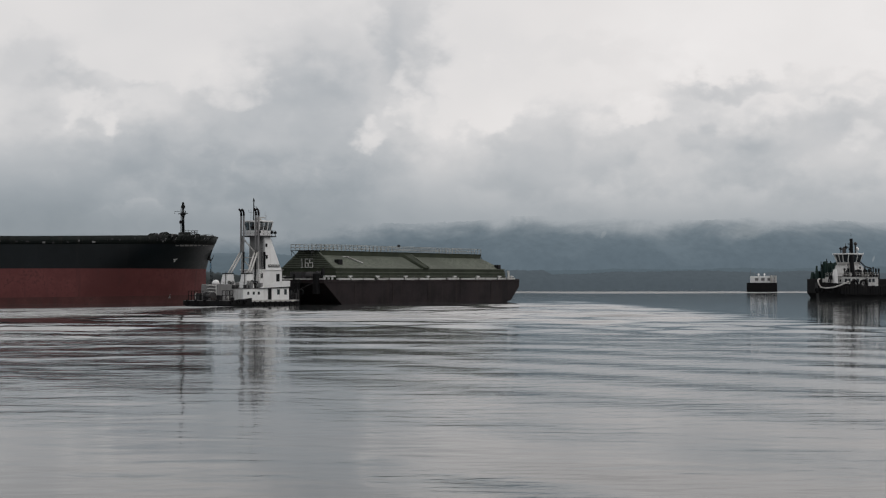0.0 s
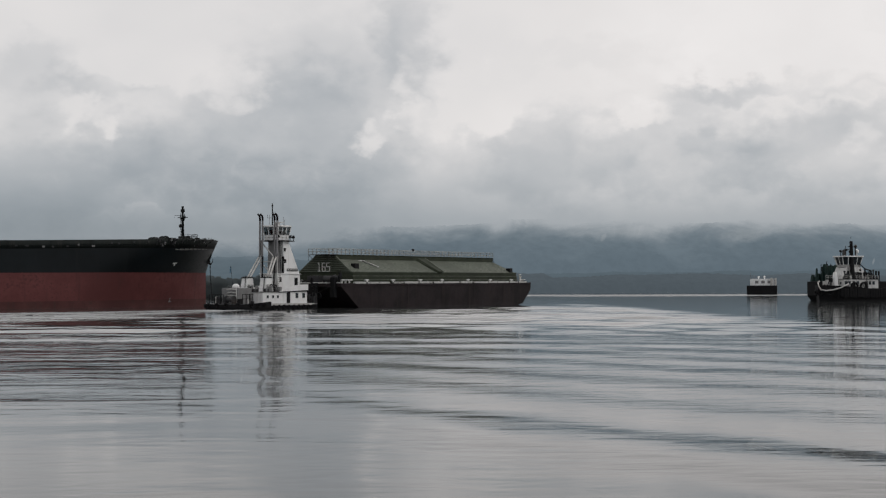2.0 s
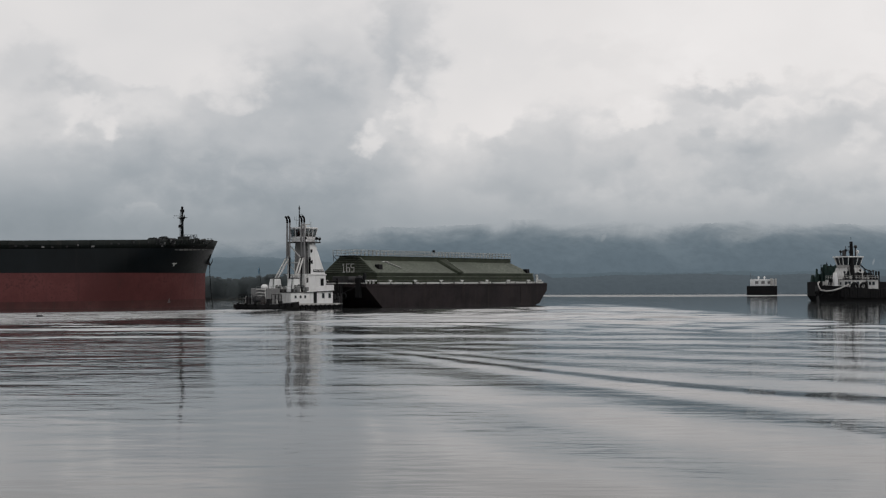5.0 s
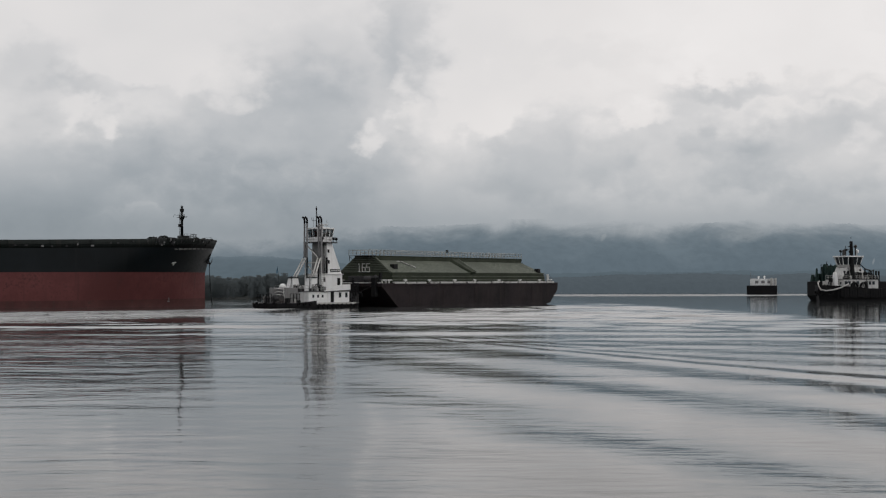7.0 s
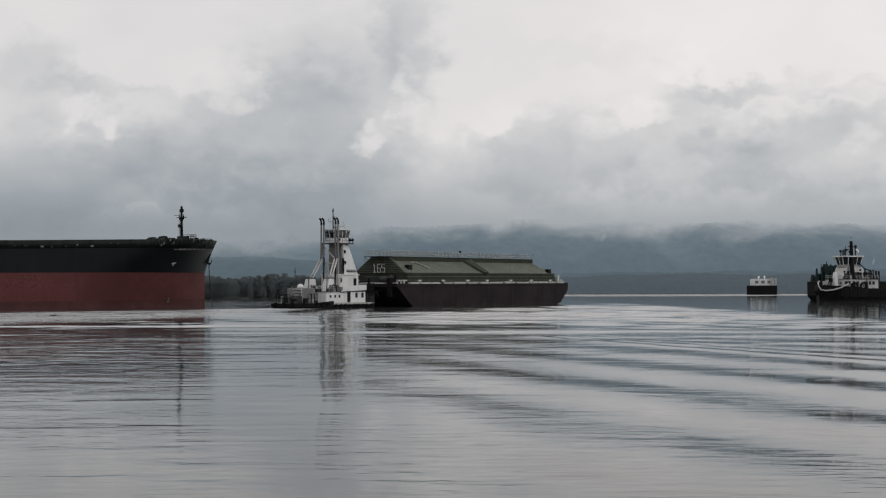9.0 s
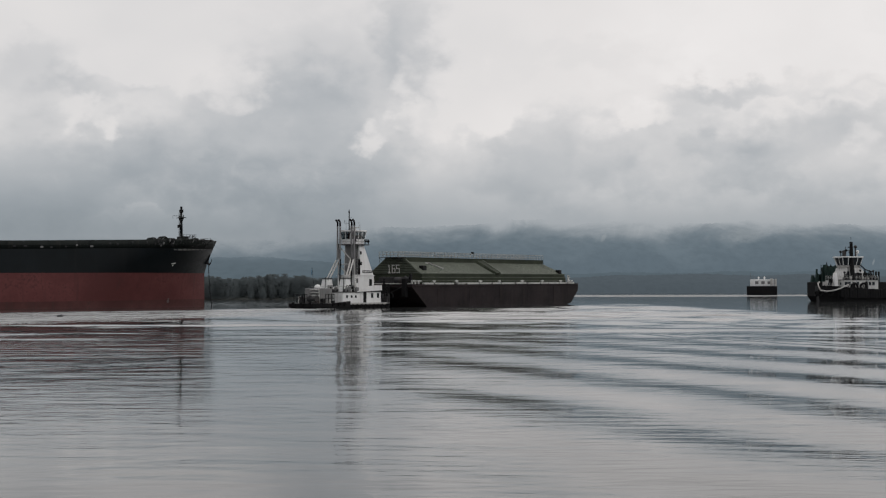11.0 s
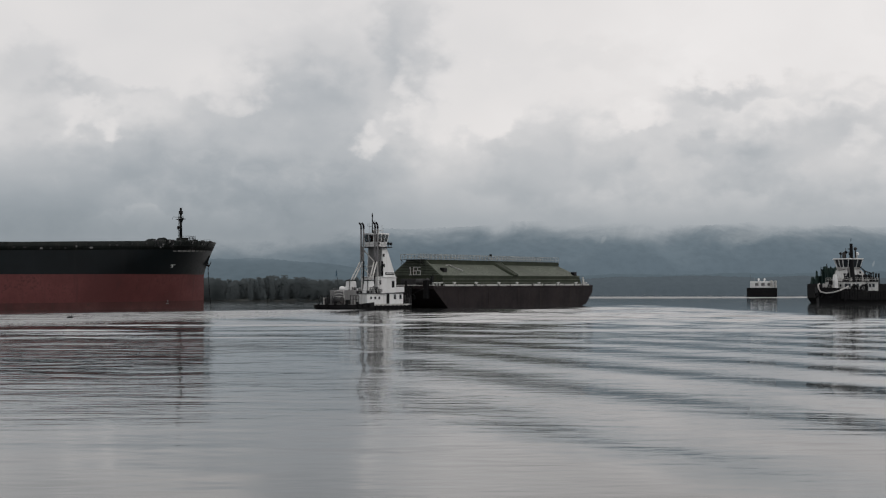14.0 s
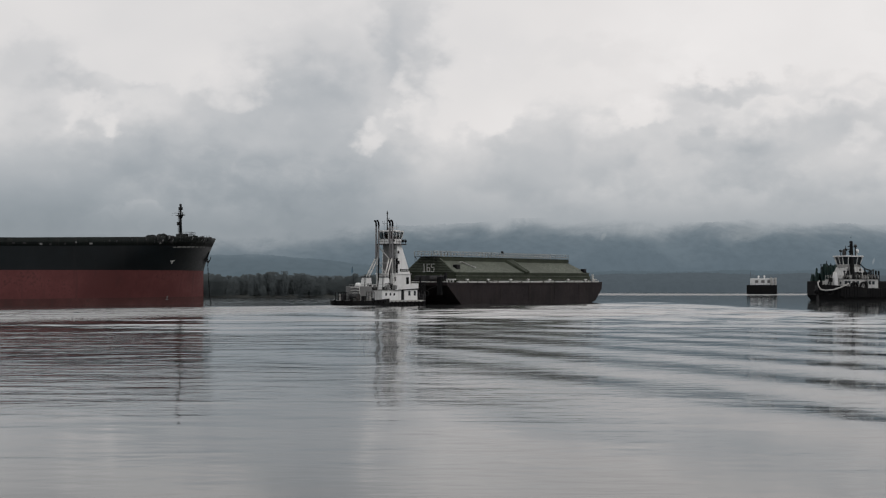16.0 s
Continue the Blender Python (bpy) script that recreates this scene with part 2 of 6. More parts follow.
        reach = n.m("MAXIMUM", ruffle, n.m("MULTIPLY", n.smooth(wy, 100, 170, 0.0, 0.5), n.m("MULTIPLY", n.m("MULTIPLY", n.smooth(wy, 240, 300, 1.0, 0.35), still), n.smooth(beside, 0.0, 1.0, 1.0, 0.25))))
        swing = n.m("MAXIMUM", n.m("MULTIPLY", beside, 0.04), n.m("MAXIMUM", n.m("MULTIPLY", ahead, 0.15), swing))
    sheltered = n.smooth(wy, 45, 130, 1.0, 0.3)
    fine = n.m("MULTIPLY_ADD", n.m("MULTIPLY", ripples, patches), 0.014, n.m("MULTIPLY", n.m("MULTIPLY", lap, patches), n.m("MULTIPLY_ADD", calm, 0.016, 0.034)))
    h = n.m("ADD", n.m("MULTIPLY", fine, sheltered), n.m("MULTIPLY", n.m("MULTIPLY", heave, calm), n.smooth(wy, 60, 130, 0.15, 0.08)))
    h = n.m("MULTIPLY", h, still)
    # short steep laps in the lee of the ship
    h = n.m("ADD", h, n.m("MULTIPLY", n.m("MULTIPLY", lap, n.m("MULTIPLY", n.m("MULTIPLY", n.smooth(wy, 42, 80), n.smooth(wy, 90, 120, 1.0, 0.0)), n.smooth(wx, -5, -14))), 0.06))
    if not wake:
        # long wake crests, one behind the other; they fade out towards the ship
        nx, ny = CREST_NORMAL
        across = n.v("DOT_PRODUCT", co, (nx, ny, 0)).outputs["Value"]
        along = n.v("DOT_PRODUCT", co, (-ny, nx, 0)).outputs["Value"]
        skew = n.m("MULTIPLY", n.m("SUBTRACT", along, 26.0), n.smooth(across, -4, 3, 0.09, 0.45))
        wander = n.noise(n.v("MULTIPLY", co, (0.10, 0.10, 1)).outputs[0], 1.0, 3, 0.5).outputs[0]
        bent = n.m("ADD", n.m("ADD", across, skew), n.m("MULTIPLY", n.m("SUBTRACT", wander, 0.5), 2.6))
        wave = n.m("COSINE", n.m("MULTIPLY", n.m("SUBTRACT", bent, CREST_FROM), 2 * math.pi / CREST_LONG))
        breaks = n.smooth(n.noise(n.v("MULTIPLY", co, (0.22, 0.06, 1)).outputs[0], 1.0, 2, 0.5).outputs[0], 0.3, 0.6, 0.55, 1.1)
        strong = n.m("MULTIPLY", n.smooth(bent, -54, -47, 0.45, 1.0), n.smooth(bent, 5, 9, 1.0, 0.25))
        where = n.m("MULTIPLY", n.smooth(n.m("MULTIPLY_ADD", wy, 0.03, wx), -4, 4), n.smooth(wy, 38, 80, 1.0, 0.26))
        h = n.m("ADD", h, n.m("MULTIPLY", n.m("MULTIPLY", wave, CREST_HIGH), n.m("MULTIPLY", n.m("MULTIPLY", strong, breaks), where)))
        # fine ripples ride on them
        h = n.m("ADD", h, n.m("MULTIPLY", n.m("MULTIPLY", ripples, where), 0.006))
    if wake:
        h = n.m("ADD", h, n.m("MULTIPLY", n.m("MULTIPLY", churn_noise, wash), 0.12))
    h = n.m("ADD", h, n.m("MULTIPLY", n.m("MULTIPLY", lap, reach), 0.07))
    h = n.m("ADD", h, n.m("MULTIPLY", roll, swing))
    # a pale line drifts along the far reach: reflected sky put into the colour
    streak = n.noise(n.v("MULTIPLY", co, (0.006, 0.02, 1)).outputs[0], 1.0, 4, 0.6).outputs[0]
    band = n.m("MULTIPLY_ADD", n.m("SUBTRACT", streak, 0.5), 520.0, wy)
    sheen_line = n.m("MULTIPLY", n.smooth(band, 700, 800), n.smooth(band, 900, 1040, 1.0, 0.0))
    bp = n.add("ShaderNodeBump", {"Strength": 1.0, "Distance": 1.0, "Height": h})
    pale = n.m("MAXIMUM", n.m("MULTIPLY", wash, n.smooth(along, 14, 34, 0.95, 0.42) if wake else 0.0), n.m("MULTIPLY", sheen_line, 0.07))
    base = n.mix(pale, (0.046, 0.050, 0.050), (0.40, 0.42, 0.43))
    sh = n.add("ShaderNodeBsdfPrincipled", {"Base Color": base, "Roughness": n.m("MULTIPLY_ADD", n.m("MAXIMUM", wash, sheen_line), 0.30, 0.05), "IOR": 1.333, "Normal": bp.outputs[0]})
    n.add("ShaderNodeOutputMaterial", {0: sh.outputs[0]})
    return mat


def glass_material(name, tint=(0.02, 0.025, 0.03), passing=0.0):
    mat = bpy.data.materials.new(name)
    mat.use_nodes = True
    n = Nodes(mat.node_tree)
    sh = n.add("ShaderNodeBsdfPrincipled", {"Base Color": (*tint, 1), "Roughness": 0.03, "IOR": 1.5, "Specular IOR Level": 0.6, "Transmission Weight": passing})
    n.add("ShaderNodeOutputMaterial", {0: sh.outputs[0]})
    return mat


HEAD = 56.3                       # course of the pusher tug, degrees from +X
COURSE = Vector((1.393, 2.095))   # metres a second
TUG_AT = Vector((-33.53, 241.3))
WAVES = Vector((3.84, 2.095))     # metres a second at which the wake crests run over the near water
CREST_NORMAL, CREST_FROM, CREST_LONG, CREST_HIGH = (0.95, 0.312), -12.3, 7.68, 0.053
M_WATER = water_material("river_water")
M_WATER_NEAR = water_material("near_river_water", False)
M_SHIP_BLACK = painted("ship_black", (0.0048, 0.0075, 0.0092), (0.012, 0.013, 0.013), 0.36, scale=0.35, amount=0.35, streak=0.5, spread=0.3, gloss=0.21)
M_SHIP_RED = painted("ship_red", (0.126, 0.040, 0.039), (0.072, 0.030, 0.029), 0.6, scale=0.35, amount=0.5, streak=0.7, spread=0.2, gloss=0.2)
M_SHIP_GREEN = painted("ship_deck_green", (0.011, 0.0145, 0.0135), (0.040, 0.036, 0.032), 0.6, scale=0.6, amount=0.45, streak=0.5, gloss=0.15)
M_SHIP_BOOT = painted("fouled_red", (0.098, 0.040, 0.038), (0.060, 0.040, 0.036), 0.7, scale=0.4, amount=0.6, streak=0.5, spread=0.2, gloss=0.15)
M_GEAR = painted("dark_green_gear", (0.016, 0.034, 0.030), (0.03, 0.03, 0.027), 0.6, amount=0.4, streak=0.3, gloss=0.15)
M_MARK = painted("white_mark", (0.62, 0.62, 0.60), (0.35, 0.33, 0.31), 0.6, amount=0.3)
M_WHITE = painted("white_paint", (0.78, 0.78, 0.775), (0.38, 0.33, 0.29), 0.42, scale=0.9, amount=0.25, streak=0.45, spread=0.06)
M_WHITE_DIRTY = painted("weathered_white", (0.50, 0.495, 0.48), (0.20, 0.17, 0.15), 0.55, scale=1.2, amount=0.55, streak=0.6, spread=0.1)
M_WHITE_WORN = painted("worn_white", (0.60, 0.60, 0.59), (0.20, 0.17, 0.15), 0.5, scale=1.1, amount=0.5, streak=0.65, spread=0.1)
M_GREY = painted("grey_paint", (0.20, 0.20, 0.20), (0.09, 0.08, 0.075), 0.5, amount=0.4, streak=0.4)
M_BLACK = painted("black_paint", (0.0085, 0.0085, 0.0095), (0.022, 0.019, 0.017), 0.5, amount=0.35, streak=0.3, gloss=0.12)
M_RUBBER = painted("rubber", (0.008, 0.008, 0.009), (0.025, 0.024, 0.022), 0.75, amount=0.4, gloss=0.15)
M_BAND = painted("worn_band", (0.30, 0.295, 0.285), (0.05, 0.045, 0.04), 0.7, scale=0.8, amount=0.6, spread=0.2)
M_FLAG = painted("faded_blue_cloth", (0.09, 0.17, 0.24), (0.2, 0.2, 0.2), 0.9, scale=3, amount=0.4)
M_STEEL = painted("dark_steel", (0.03, 0.03, 0.032), (0.07, 0.045, 0.03), 0.5, amount=0.45)
M_PIPE = painted("exhaust_pipe", (0.16, 0.16, 0.165), (0.06, 0.05, 0.045), 0.4, metal=0.3, amount=0.5, streak=0.4)
M_BARGE = painted("barge_hull", (0.0185, 0.0138, 0.0152), (0.034, 0.024, 0.022), 0.6, scale=0.5, amount=0.4, streak=0.65, spread=0.3, gloss=0.14)
M_ROOF = painted("mossy_roof", (0.114, 0.127, 0.100), (0.050, 0.058, 0.046), 0.75, scale=0.38, amount=0.8, streak=0.5, spread=0.28)
M_RIB = painted("dark_green_rib", (0.034, 0.041, 0.028), (0.062, 0.063, 0.044), 0.7, amount=0.45, streak=0.4, gloss=0.15)
M_PALE = painted("pale_deck_edge", (0.64, 0.64, 0.62), (0.06, 0.052, 0.045), 0.7, scale=1.1, amount=0.85, spread=0.25)
M_RAIL = painted("galvanised_rail", (0.33, 0.34, 0.33), (0.15, 0.13, 0.11), 0.5, metal=0.2, amount=0.4)
M_GLASS = glass_material("dark_window_glass")
M_CLEAR = glass_material("tinted_window_glass", (0.30, 0.33, 0.34), 1.0)
# Leaf colours lean to blue-grey: haze over distance is put into them.
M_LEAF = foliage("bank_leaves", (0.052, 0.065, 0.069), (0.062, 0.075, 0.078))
M_BARK = painted("bark", (0.06, 0.05, 0.045), rough=0.9)
M_SOIL = painted("bank_soil", (0.045, 0.05, 0.047), (0.07, 0.07, 0.062), 0.9, scale=0.1, amount=0.5, bump=0.2)


# ---- mesh tools ----
def bm_new():
    return bmesh.new()


def add_box(bm, x0, x1, y0, y1, z0, z1, bevel=0.0, m=None):
    """An axis-aligned box, its edges rounded by a small bevel."""
    return add_prism(bm, [(x0, y0), (x1, y0), (x1, y1), (x0, y1)], z0, z1, bevel=bevel, m=m)


def add_prism(bm, base, z0, z1, top=None, bevel=0.0, m=None):
    """A solid between a polygon at z0 and the polygon top (or the same) at z1."""
    top = top or base
    a = [bm.verts.new((x, y, z0)) for x, y in base]
    b = [bm.verts.new((x, y, z1)) for x, y in top]
    return _close(bm, a, b, bevel, m)


def add_side(bm, outline, y0, y1, bevel=0.0, m=None):
    """A solid whose side outline (x, z) runs from y0 to y1."""
    a = [bm.verts.new((x, y0, z)) for x, z in outline]
    b = [bm.verts.new((x, y1, z)) for x, z in outline]
    return _close(bm, a, b, bevel, m)


def _close(bm, a, b, bevel, m):
    n = len(a)
    faces = [bm.faces.new(a[::-1]), bm.faces.new(b)]
    for i in range(n):
        faces.append(bm.faces.new((a[i], a[(i + 1) % n], b[(i + 1) % n], b[i])))
    verts = a + b
    if m is not None:
        bmesh.ops.transform(bm, matrix=m, verts=verts)
    bmesh.ops.recalc_face_normals(bm, faces=faces)
    if bevel:
        edges = list({e for f in faces for e in f.edges})
        bmesh.ops.bevel(bm, geom=edges, offset=bevel, segments=2, profile=0.5, affect="EDGES", clamp_overlap=True)


def add_tube(bm, points, r, sides=8, r_end=None):
    """A round bar along a line of points."""
    points = [Vector(p) for p in points]
    rings = []
    for i, p in enumerate(points):
        d = (points[min(i + 1, len(points) - 1)] - points[max(i - 1, 0)]).normalized()
        u = d.orthogonal().normalized() if abs(d.z) > 0.9 else d.cross(Vector((0, 0, 1))).normalized()
        w = d.cross(u)
        rr = r if r_end is None else r + (r_end - r) * i / (len(points) - 1)
        rings.append([bm.verts.new(p + rr * (math.cos(2 * math.pi * k / sides) * u + math.sin(2 * math.pi * k / sides) * w))
                      for k in range(sides)])
    for q, s in zip(rings, rings[1:]):
        for k in range(sides):
            bm.faces.new((q[k], q[(k + 1) % sides], s[(k + 1) % sides], s[k]))
    bm.faces.new(rings[0][::-1]), bm.faces.new(rings[-1])


def add_lathe(bm, profile, sides=16, m=None):
    """A turned body from (radius, z) pairs."""
    rings = [[bm.verts.new((r * math.cos(2 * math.pi * k / sides), r * math.sin(2 * math.pi * k / sides), z)) for k in range(sides)]
             for r, z in profile]
    for q, s in zip(rings, rings[1:]):
        for k in range(sides):
            bm.faces.new((q[k], q[(k + 1) % sides], s[(k + 1) % sides], s[k]))
    bm.faces.new(rings[0][::-1]), bm.faces.new(rings[-1])
    if m is not None:
        bmesh.ops.transform(bm, matrix=m, verts=[v for r in rings for v in r])


def add_torus(bm, R, r, m, seg=18, sides=8):
    rings = []
    for i in range(seg):
        a = 2 * math.pi * i / seg
        rings.append([bm.verts.new(m @ Vector(((R + r * math.cos(b)) * math.cos(a), (R + r * math.cos(b)) * math.sin(a), r * math.sin(b))))
                      for b in (2 * math.pi * k / sides for k in range(sides))])
    for i in range(seg):
        q, s = rings[i], rings[(i + 1) % seg]
        for k in range(sides):
            bm.faces.new((q[k], q[(k + 1) % sides], s[(k + 1) % sides], s[k]))


def finish(bm, name, mat, smooth=False):
    bmesh.ops.recalc_face_normals(bm, faces=bm.faces)
    me = bpy.data.meshes.new(name)
    bm.to_mesh(me)
    bm.free()
    me.materials.append(mat)
    if smooth:
        me.polygons.foreach_set("use_smooth", [True] * len(me.polygons))
    return me


def part(name, bm, mat, parent, label="", smooth=False):
    """One mesh object under a thing or a part."""
    ob = new(name, finish(bm, name, mat, smooth))
    ob.parent = parent
    return tagged(ob, label=label)


def more(name, mesh, parent, m):
    """Another piece on a mesh that is there already."""
    ob = new(name, mesh)
    ob.parent = parent
    ob.matrix_basis = m
    return ob


def thing(name, m, label, category, group=""):
    ob = new(name)
    ob.matrix_basis = m
    return tagged(ob, label=label, category=category, group=group)


def rail(name, parent, points, height, gap, r, mat, bars=2):
    """A railing along a line of deck points: its bars are one part, and each post is a piece of it."""
    points = [Vector(p) for p in points]
    bm = bm_new()
    for a, b in zip(points, points[1:]):
        for k in range(bars):
            z = Vector((0, 0, height * (k + 1) / bars))
            add_tube(bm, [a + z, b + z], r * 0.8, 5)
    ob = part(name, bm, mat, parent)
    bm = bm_new()
    add_tube(bm, [(0, 0, 0), (0, 0, height)], r, 6)
    post = finish(bm, "post", mat)
    for a, b in zip(points, points[1:]):
        n = max(1, round((b - a).length / gap))
        for i in range(n + 1):
            more("post", post, ob, Matrix.Translation(a.lerp(b, i / n)))
    return ob


def leaning_panes(parent, lo, hi, z0, z1, gap, bar, mat, glass=None):
    """Windows round a wheelhouse that leans outwards: each pane and each bar a piece of its own."""
    for i in range(len(lo)):
        a, b, c, d = (Vector(p) for p in (lo[i], lo[(i + 1) % len(lo)], hi[i], hi[(i + 1) % len(lo)]))
        n = max(1, round((b - a).length / gap))
        for k in range(n):
            f, g = k / n, (k + 1) / n
            q = [(*a.lerp(b, f), z0), (*a.lerp(b, g), z0), (*c.lerp(d, g), z1), (*c.lerp(d, f), z1)]
            mid = sum((Vector(p) for p in q), Vector()) / 4
            out = Vector((mid.x, mid.y, 0)).normalized() * 0.03
            bm = bm_new()
            _close(bm, [bm.verts.new(mid + (Vector(p) - mid) * 0.93) for p in q], [bm.verts.new(mid + (Vector(p) - mid) * 0.93 + out) for p in q], 0, None)
            part("pane", bm, glass or M_GLASS, parent)
            bm = bm_new()
            add_tube(bm, [q[0], q[3]], bar, 6)
            part("mullion", bm, mat, parent)


def thing_part(name, parent):
    ob = new(name)
    ob.parent = parent
    return ob


# ---- water and land ----
def swell(x, y):
    """Height of the wake waves over the sheet: a few trains with long crests that come and go, and slow lumps."""
    out = np.zeros_like(x)
    trains = ((0.91, 0.41, 9.0, 0.085, 0.4), (0.86, 0.51, 6.0, 0.020, 1.9), (0.96, 0.28, 14.0, 0.085, 3.1))
    side = 0.10 + 0.90 * np.clip((x + 22 + 0.12 * y) / 34, 0, 1)
    for nx, ny, length, amp, ph in trains:
        k = 2 * math.pi / length
        along, across = -ny * x + nx * y, nx * x + ny * y
        bent = across + 1.8 * np.sin(along * 0.045 + ph) + 0.8 * np.sin(along * 0.11 + 2 * ph)
        group = 0.72 + 0.28 * np.sin(across * 0.13 + 0.02 * along + 3 * ph) * np.sin(along * 0.05 + ph * 1.7)
        s = np.sin(k * bent + ph)
        out += amp * (2 * ((s + 1) / 2) ** 1.35 - 0.9) * group * side * (1 + 0.7 * np.clip((55 - y) / 40, 0, 1))
    return out


def step_up(v, lo, hi):
    u = np.clip((v - lo) / (hi - lo), 0, 1)
    return u * u * (3 - 2 * u)


def chop(x, y):
    """Short steep waves thrown off beside the barge, ahead of her bow and, lower, before the ship."""
    ca, sa = math.cos(radians(HEAD)), math.sin(radians(HEAD))
    rx, ry = x - TUG_AT.x, y - TUG_AT.y
    along, off = -(rx * ca + ry * sa), rx * sa - ry * ca
    beside = (1 - step_up(off, 70, 200)) * step_up(off, 0, 60) * step_up(along, -115, -85) * (1 - step_up(along, 45, 130))
    ahead = step_up(y, 85, 140) * (1 - step_up(y, 225, 275)) * step_up(x, 6, 18) * (1 - step_up(x, 20, 34))
    lee = step_up(y, 35, 110) * (1 - step_up(y, 180, 225)) * (1 - step_up(x, -30, -8))
    where = np.maximum(np.maximum(1.15 * beside, 0.75 * ahead) * (1 - step_up(x, 22, 38)), 0.6 * lee)
    return steep(x, y) * where


def steep(x, y):
    """The short waves themselves: a few long-crested trains that cross."""
    out = np.zeros_like(x)
    rng = random.Random(17)
    for i in range(6):
        length, turn, ph = rng.uniform(5, 12.5), rng.uniform(-0.34, 0.28), rng.uniform(0, 6.28)
        nx, ny, k = math.sin(turn), math.cos(turn), 2 * math.pi / length
        run, crest = nx * x + ny * y, ny * x - nx * y
        run = run + 1.1 * np.sin(crest * rng.uniform(0.05, 0.12) + ph)
        group = 0.55 + 0.45 * np.sin(crest * rng.uniform(0.06, 0.16) + 2 * ph) * np.sin(run * 0.09 + ph)
        out += 0.0082 * length * np.sin(k * run + ph) * group
    return out


def crests(x, y):
    """The low swell under the long wake crests that cross the near water."""
    nx, ny = CREST_NORMAL
    across, along = nx * x + ny * y, nx * y - ny * x
    bent = across + (0.09 + 0.36 * step_up(across, -4, 3)) * (along - 26)
    return 0.15 * CREST_HIGH * np.cos((bent - CREST_FROM) * 2 * math.pi / CREST_LONG)


def sheet(name, xs, ys, gz, mat, label):
    gx, gy = np.meshgrid(xs, ys)
    h, w = gx.shape
    idx = np.arange(h * w).reshape(h, w)
    quads = np.stack((idx[:-1, :-1], idx[:-1, 1:], idx[1:, 1:], idx[1:, :-1]), -1).reshape(-1, 4)
    me = bpy.data.meshes.new(name)
    me.vertices.add(h * w)
    me.vertices.foreach_set("co", np.stack((gx, gy, gz(gx, gy)), -1).astype(np.float32).ravel())
    me.loops.add(quads.size)
    me.loops.foreach_set("vertex_index", quads.ravel().astype(np.int32))
    me.polygons.add(len(quads))
    me.polygons.foreach_set("loop_start", np.arange(0, quads.size, 4, dtype=np.int32))
    me.polygons.foreach_set("use_smooth", np.ones(len(quads), dtype=bool))
    me.update(calc_edges=True)
    me.validate()
    me.materials.append(mat)
    return tagged(new(name, me), label=label, category="water", kind="structure")


SEAM = 92.0                       # where the two sheets of water meet


def build_water():
    """The reach with the tow, out to the horizon; it carries the churned water along with the vessels."""
    steps = [SEAM - 0.3]
    while steps[-1] < 330:
        steps.append(steps[-1] + 0.28 + 0.0032 * max(0.0, steps[-1] - 20))
    xs = np.concatenate(([-6500, -2500, -900, -400, -260], np.arange(-190, 190, 0.55), [260, 400, 900, 2500, 6500]))
    ys = np.concatenate((steps, [345, 370, 420, 520, 700, 1000, 1600, 3000, 6500]))

    def high(x, y):
        fade = np.clip((185 - np.abs(x)) / 40, 0, 1) * np.clip((270 - y - 0.6 * np.clip(x - 25, 0, 200)) / 190, 0, 1) 
        return (0.75 * swell(x, y) * fade * (1 - 0.85 * step_up(x, 23, 40)) + chop(x, y)) * step_up(y, SEAM - 1, SEAM + 3)
    return sheet("water", xs, ys, high, M_WATER, "grey rippled river water round the tow, out to the horizon")


def build_near_water():
    """The water before the bank, crossed by long wake waves; its far edge dips under the other sheet."""
    xs = np.concatenate(([-6500, -1500, -400, -200], np.arange(-125, 62, 0.45), [120, 300, 1500, 6500]))
    steps = [-70.0]
    while steps[-1] < SEAM + 1:
        steps.append(steps[-1] + 0.24 + 0.0025 * max(0.0, steps[-1] - 10))
    ys = np.concatenate(([-6500, -1500, -300, -120, -90], steps, [SEAM + 5, SEAM + 25]))

    def high(x, y):
        fade = step_up(x, -122, -105) * step_up(-x, -60, -50) * step_up(y, -69, -62) * (1 - step_up(y, 60, SEAM))
        short = 0.45 * steep(x, y) * step_up(y, 48, 85) * (1 - step_up(y, SEAM - 4, SEAM)) * (1 - 0.75 * step_up(x, -22, 8))
        return crests(x, y) * fade + short - 0.02 * np.clip(y - SEAM + 0.3, 0, 25)
    return sheet("water_near", xs, ys, high, M_WATER_NEAR, "grey river water crossed by long dark wake waves")


def ridge_line(points, x, seed, rough):
    """Height of a ridge at x from a few corner points, roughened."""
    px, pz = zip(*points)
    z = np.interp(x, px, pz)
    for i in range(5):
        z = z + rough * (0.5 ** i) * noise.noise(Vector((x * 0.004 * 2.1 ** i, seed, i)))
    z = z + rough * (0.22 * noise.noise(Vector((x * 0.11, seed, 9))) + 0.2 * noise.noise(Vector((x * 0.33, seed, 3))))
    return z


def build_ridge(name, dist, points, depth, mat, label, seed, rough, step):
    """A long hill: a front slope up to its crest and a back slope behind."""
    bm = bm_new()
    rows = []
    x, end = points[0][0], points[-1][0]
    while x <= end:
        z = max(0.5, ridge_line(points, x, seed, rough))
        rows.append([bm.verts.new((x, dist, -3)), bm.verts.new((x, dist + depth * 0.15, z * 0.45)),
                     bm.verts.new((x, dist + depth * 0.5, z)), bm.verts.new((x, dist + depth, -3))])
        x += step
    for a, b in zip(rows, rows[1:]):
        for k in range(3):
            bm.faces.new((a[k], b[k], b[k + 1], a[k + 1]))
    ob = new(name, finish(bm, name, mat, True))
    return tagged(ob, label=label, category="hill", kind="structure")


